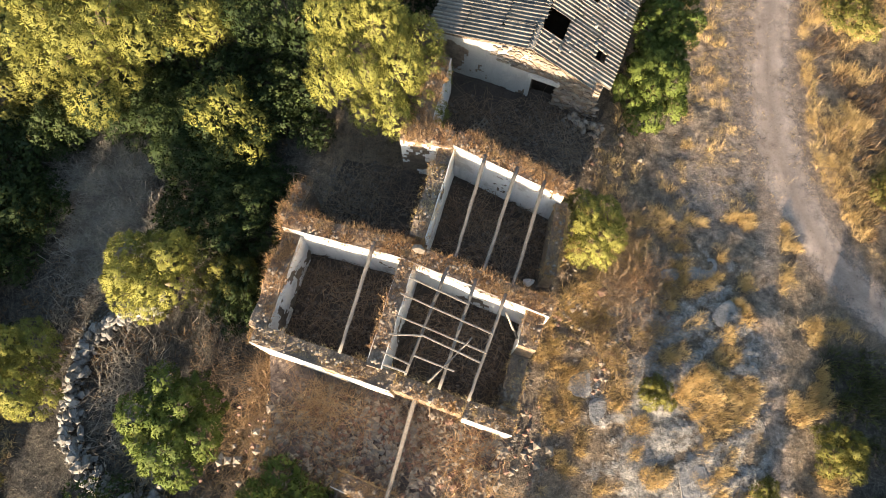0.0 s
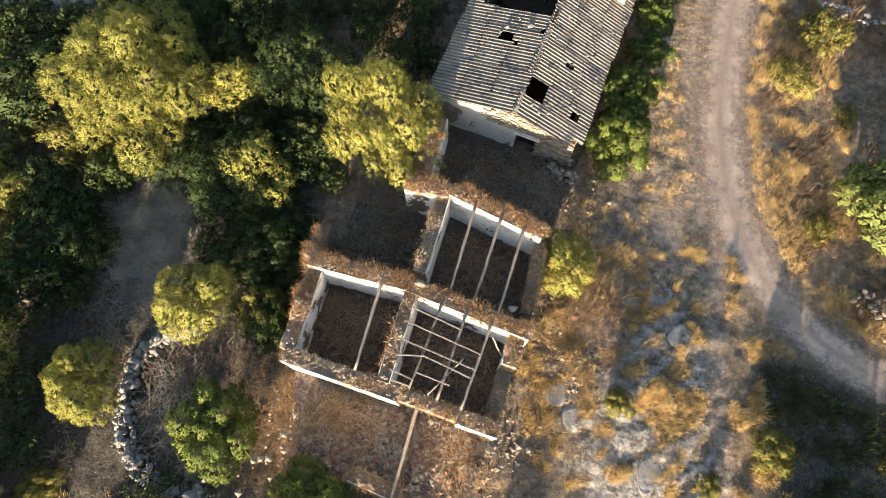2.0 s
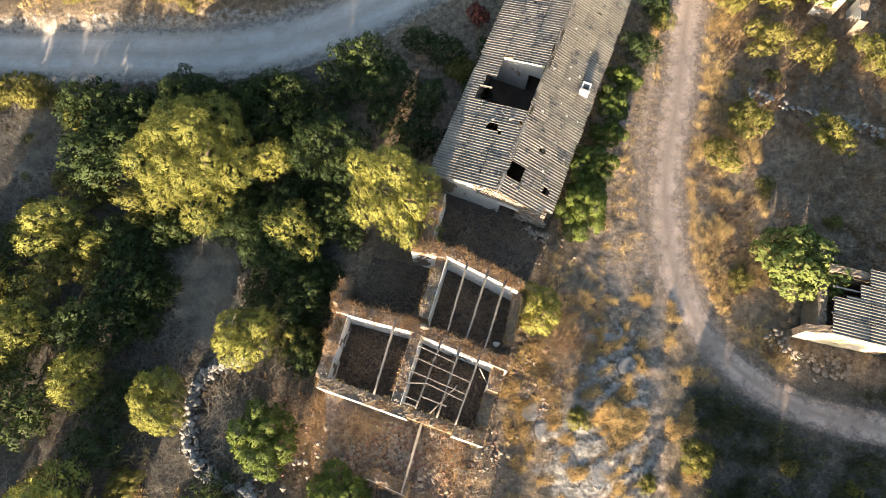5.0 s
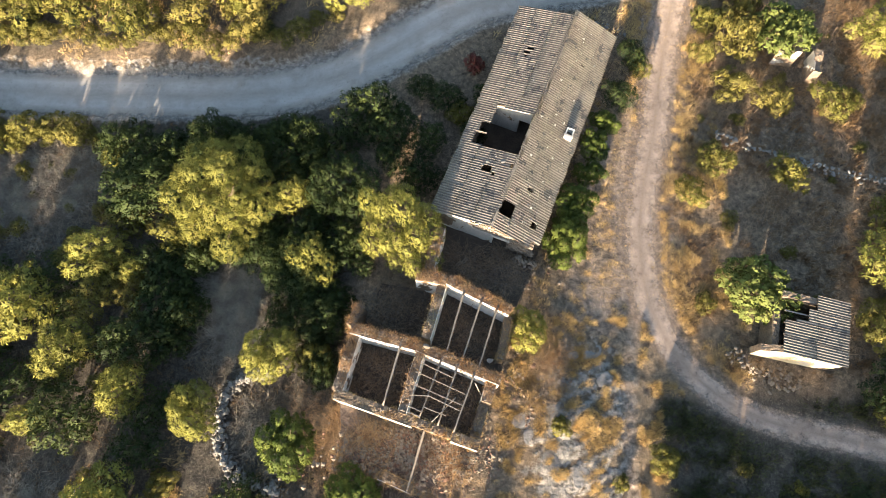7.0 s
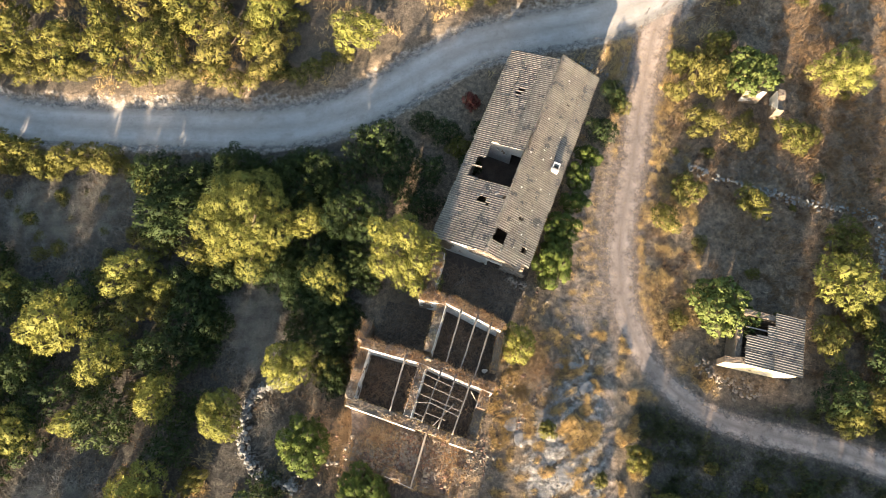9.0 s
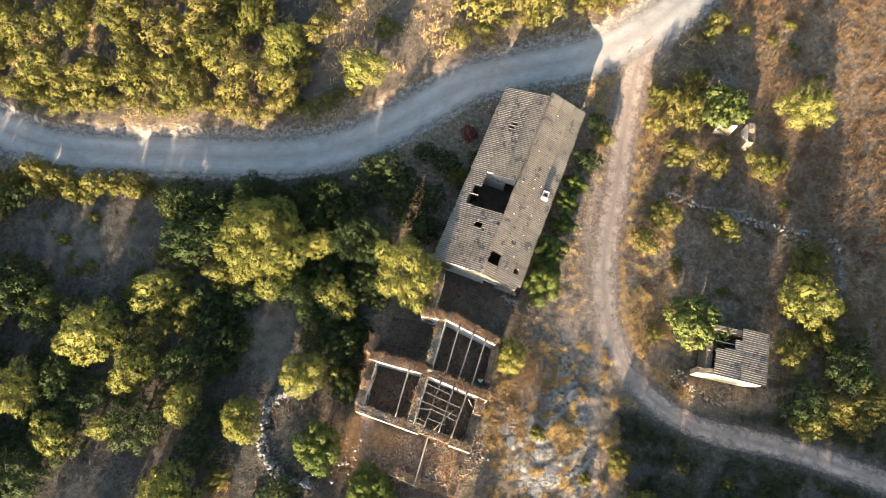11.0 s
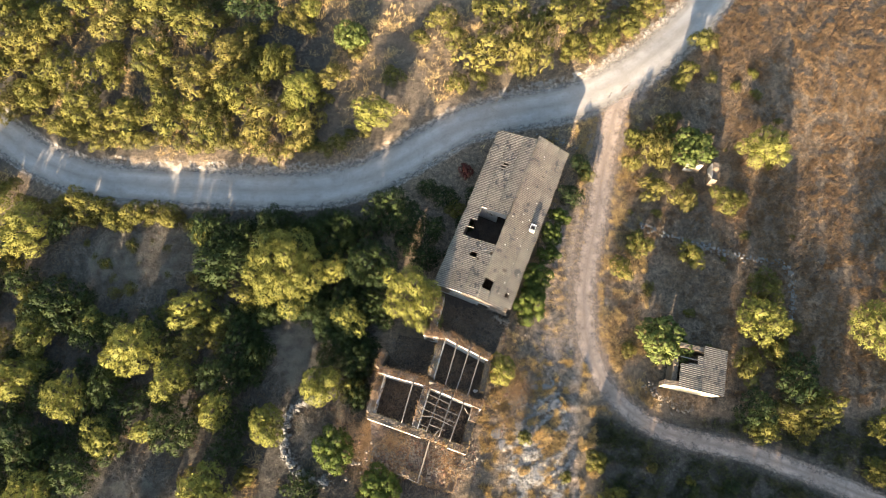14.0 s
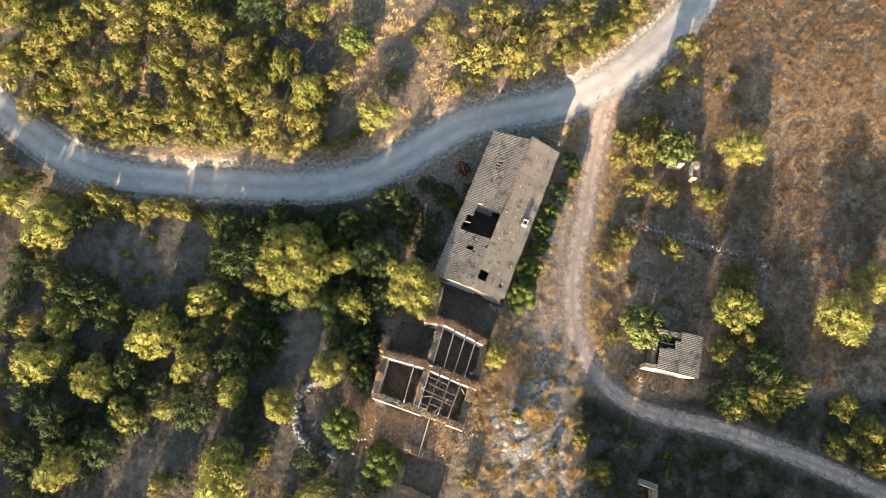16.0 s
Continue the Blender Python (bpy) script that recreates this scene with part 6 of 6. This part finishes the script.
# added belt of unseen trees south of the ruin: keeps low sun off ground
grow(MASTICS_LOW + OLIVES, [(x, -17.5 + tr.uniform(-1.0, 1.0), tr.uniform(2.4, 2.9), 5.6) for x in range(11, 50, 4)], 1.5, "southern tree belt")
grow(MASTICS_LOW + OLIVES, [(x, -18.0 + tr.uniform(-1.0, 1.0), tr.uniform(2.0, 2.5), 4.9) for x in (-13, -10, -7)], 1.5, "southern tree belt")
grow(MASTICS_LOW + OLIVES, [(x, -18.5 + tr.uniform(-1.0, 1.0), tr.uniform(2.2, 2.8), 5.2) for x in range(-50, -30, 5)], 1.5, "southern tree belt")
grow(OLIVES, [(-52.5, 26.5, 2.8, 4.6), (-57.0, 30.5, 2.8, 4.8), (-61.5, 34.0, 3.0, 5.0), (-55.0, 20.0, 3.0, 4.6)], 1.75, "olive trees")
# low shrubs and dark bushes along the southern edge of the road
rows = []
for x in np.arange(-52, -25, 1.35):
    i = int(np.argmin(np.abs(ROAD_A[:, 0] - x)))
    r = tr.uniform(0.6, 1.1)
    rows.append((float(x), float(ROAD_A[i, 1]) - (3.6 if x > -38 else 4.6) - tr.uniform(0.0, 1.2), r, r * tr.uniform(1.3, 1.7)))
grow(MAQUIS_SET, rows, 1.3, "maquis shrubs", "", False)
rows = [(x + tr.uniform(-0.8, 0.8), ROAD_A[int(np.argmin(np.abs(ROAD_A[:, 0] - x))), 1] - 4.5 - tr.uniform(0, 1.0), tr.uniform(1.5, 2.1), tr.uniform(2.8, 3.5)) for x in (-24.5, -22, -19.5, -17, -14.5, -12, -9.5, -7, -4.5)]
grow(MASTICS_LOW, rows, 1.45, "thicket undergrowth", "dark green mastic bush at the edge of the road", False)


# fallen straw and pebbles
def scatter(rng, n, area, keep=lambda x, y: True):
    return np.array([(x, y, rough_lie(x, y)) for x, y in box(rng, n, *area) if keep(x, y) and not built(x, y)])


strewn = np.concatenate([scatter(rng, 13000, (-18, 16, -8, 16)), scatter(rng, 6000, (-40, 34, -10, 46))])
stuff("dry_grass_litter", blades(rng, strewn, 8, 0.24, 0.007, 0.3, 4.0, (0, 0)), BRUSH, "fallen dry stalks lying on the ground")

wisps = np.array([(p[0] + e, p[1], lie(p[0] + e, p[1]) + 0.03) for p in LANE_A if p[1] > 9 for e in np.concatenate([rng.normal(-2.6, 1.0, 26), rng.normal(0.0, 0.9, 14)])])
stuff("dry_grass_litter", blades(rng, wisps, 9, 0.2, 0.006, 0.2, 4.0, (0, 0)), STRAW, "golden straw lying along the earth track")


def pebbles(rng, at, lo, hi):
    n = len(at)
    r = rng.uniform(lo, hi, (n, 1, 1)) ** 1.0
    o = np.array([(1, 0, 0), (0, 1, 0), (-1, 0, 0), (0, -1, 0), (0, 0, 0.6), (0, 0, -0.6)])[None] * rng.uniform(0.6, 1.3, (n, 6, 1)) * r
    a = rng.random(n) * 6.28
    c, s = np.cos(a)[:, None], np.sin(a)[:, None]
    o = np.stack([o[:, :, 0] * c - o[:, :, 1] * s, o[:, :, 0] * s + o[:, :, 1] * c, o[:, :, 2]], 2) + at[:, None]
    return np.concatenate([o[:, [a, b, 4]] for a, b in ((0, 1), (1, 2), (2, 3), (3, 0))])


on_ways = [(p[0] + rng.normal(0, 1.3), p[1] + rng.normal(0, 1.3)) for w, k in ((LANE_A, 50), (ROAD_A, 30)) for p in w for _ in range(k)]
at = np.array([(x, y, lie(x, y) + 0.035) for x, y in on_ways])
stuff("pebbles", pebbles(rng, at, 0.008, 0.028), STONE, "small pebbles strewn along the tracks")
at = np.concatenate([scatter(rng, 5000, (3, 14, -8, 14)), scatter(rng, 2500, (-8, 3, -7, 2)), scatter(rng, 2500, (14, 24, 3, 30))])
stuff("pebbles", pebbles(rng, at, 0.012, 0.05), STONE, "small brownish stones strewn over dry ground")
room = np.array([(x, y, z + 0.05) for x, y, z in np.repeat(room_at, 5, 0) + rng.normal(0, 0.35, (len(room_at) * 5, 3)) * np.array([1, 1, 0.08])])
stuff("pebbles", pebbles(rng, room, 0.02, 0.10), STONE, "fallen rubble scattered on the room floors")
fallen = np.concatenate([rng.normal((-2.6, 0.2), (2.2, 1.0), (700, 2)), rng.normal((5.6, 5.0), (0.8, 1.6), (120, 2)), rng.normal((4.9, 12.0), (1.2, 0.8), (120, 2)), rng.normal((-3.4, 1.0), (1.6, 0.6), (140, 2)), rng.normal((0.6, 0.3), (1.4, 0.8), (420, 2))])
at = np.array([(x, y, rough_lie(x, y) + 0.03) for x, y in fallen if lie(x, y) > -9])
at[:, 2] = np.maximum(at[:, 2], np.where((at[:, 0] < 2.2) & (at[:, 1] > -1.8) & (at[:, 1] < 2.4), 0.52, -9))
stuff("fallen_stones", pebbles(rng, at[::2], 0.06, 0.19), STONE, "brown fallen wall stones in front of the ruin")
stuff("fallen_stones", pebbles(rng, at[1::2], 0.04, 0.14), TILE_RED, "reddish fallen wall stones and broken brick")

# shrubs along the top of the road cut
rows = []
for x in np.arange(-50, 23, 1.9):
    i = int(np.argmin(np.abs(ROAD_A[:, 0] - x)))
    t = ROAD_A[min(i + 1, len(ROAD_A) - 1)] - ROAD_A[i - 1]
    t /= np.linalg.norm(t)
    e = tr.uniform(3.6, 4.8)
    if -6 < x < 3 or 9 < x < 14:
        continue
    r = tr.uniform(0.8, 1.5)
    rows.append((float(ROAD_A[i, 0] - t[1] * e), float(ROAD_A[i, 1] + t[0] * e), r, r * tr.uniform(0.9, 1.2)))
grow(MAQUIS_SET, rows, 1.3, "hillside thicket")

for root in PROTOS:
    for ob in (*root.children_recursive, root):
        bpy.data.objects.remove(ob)
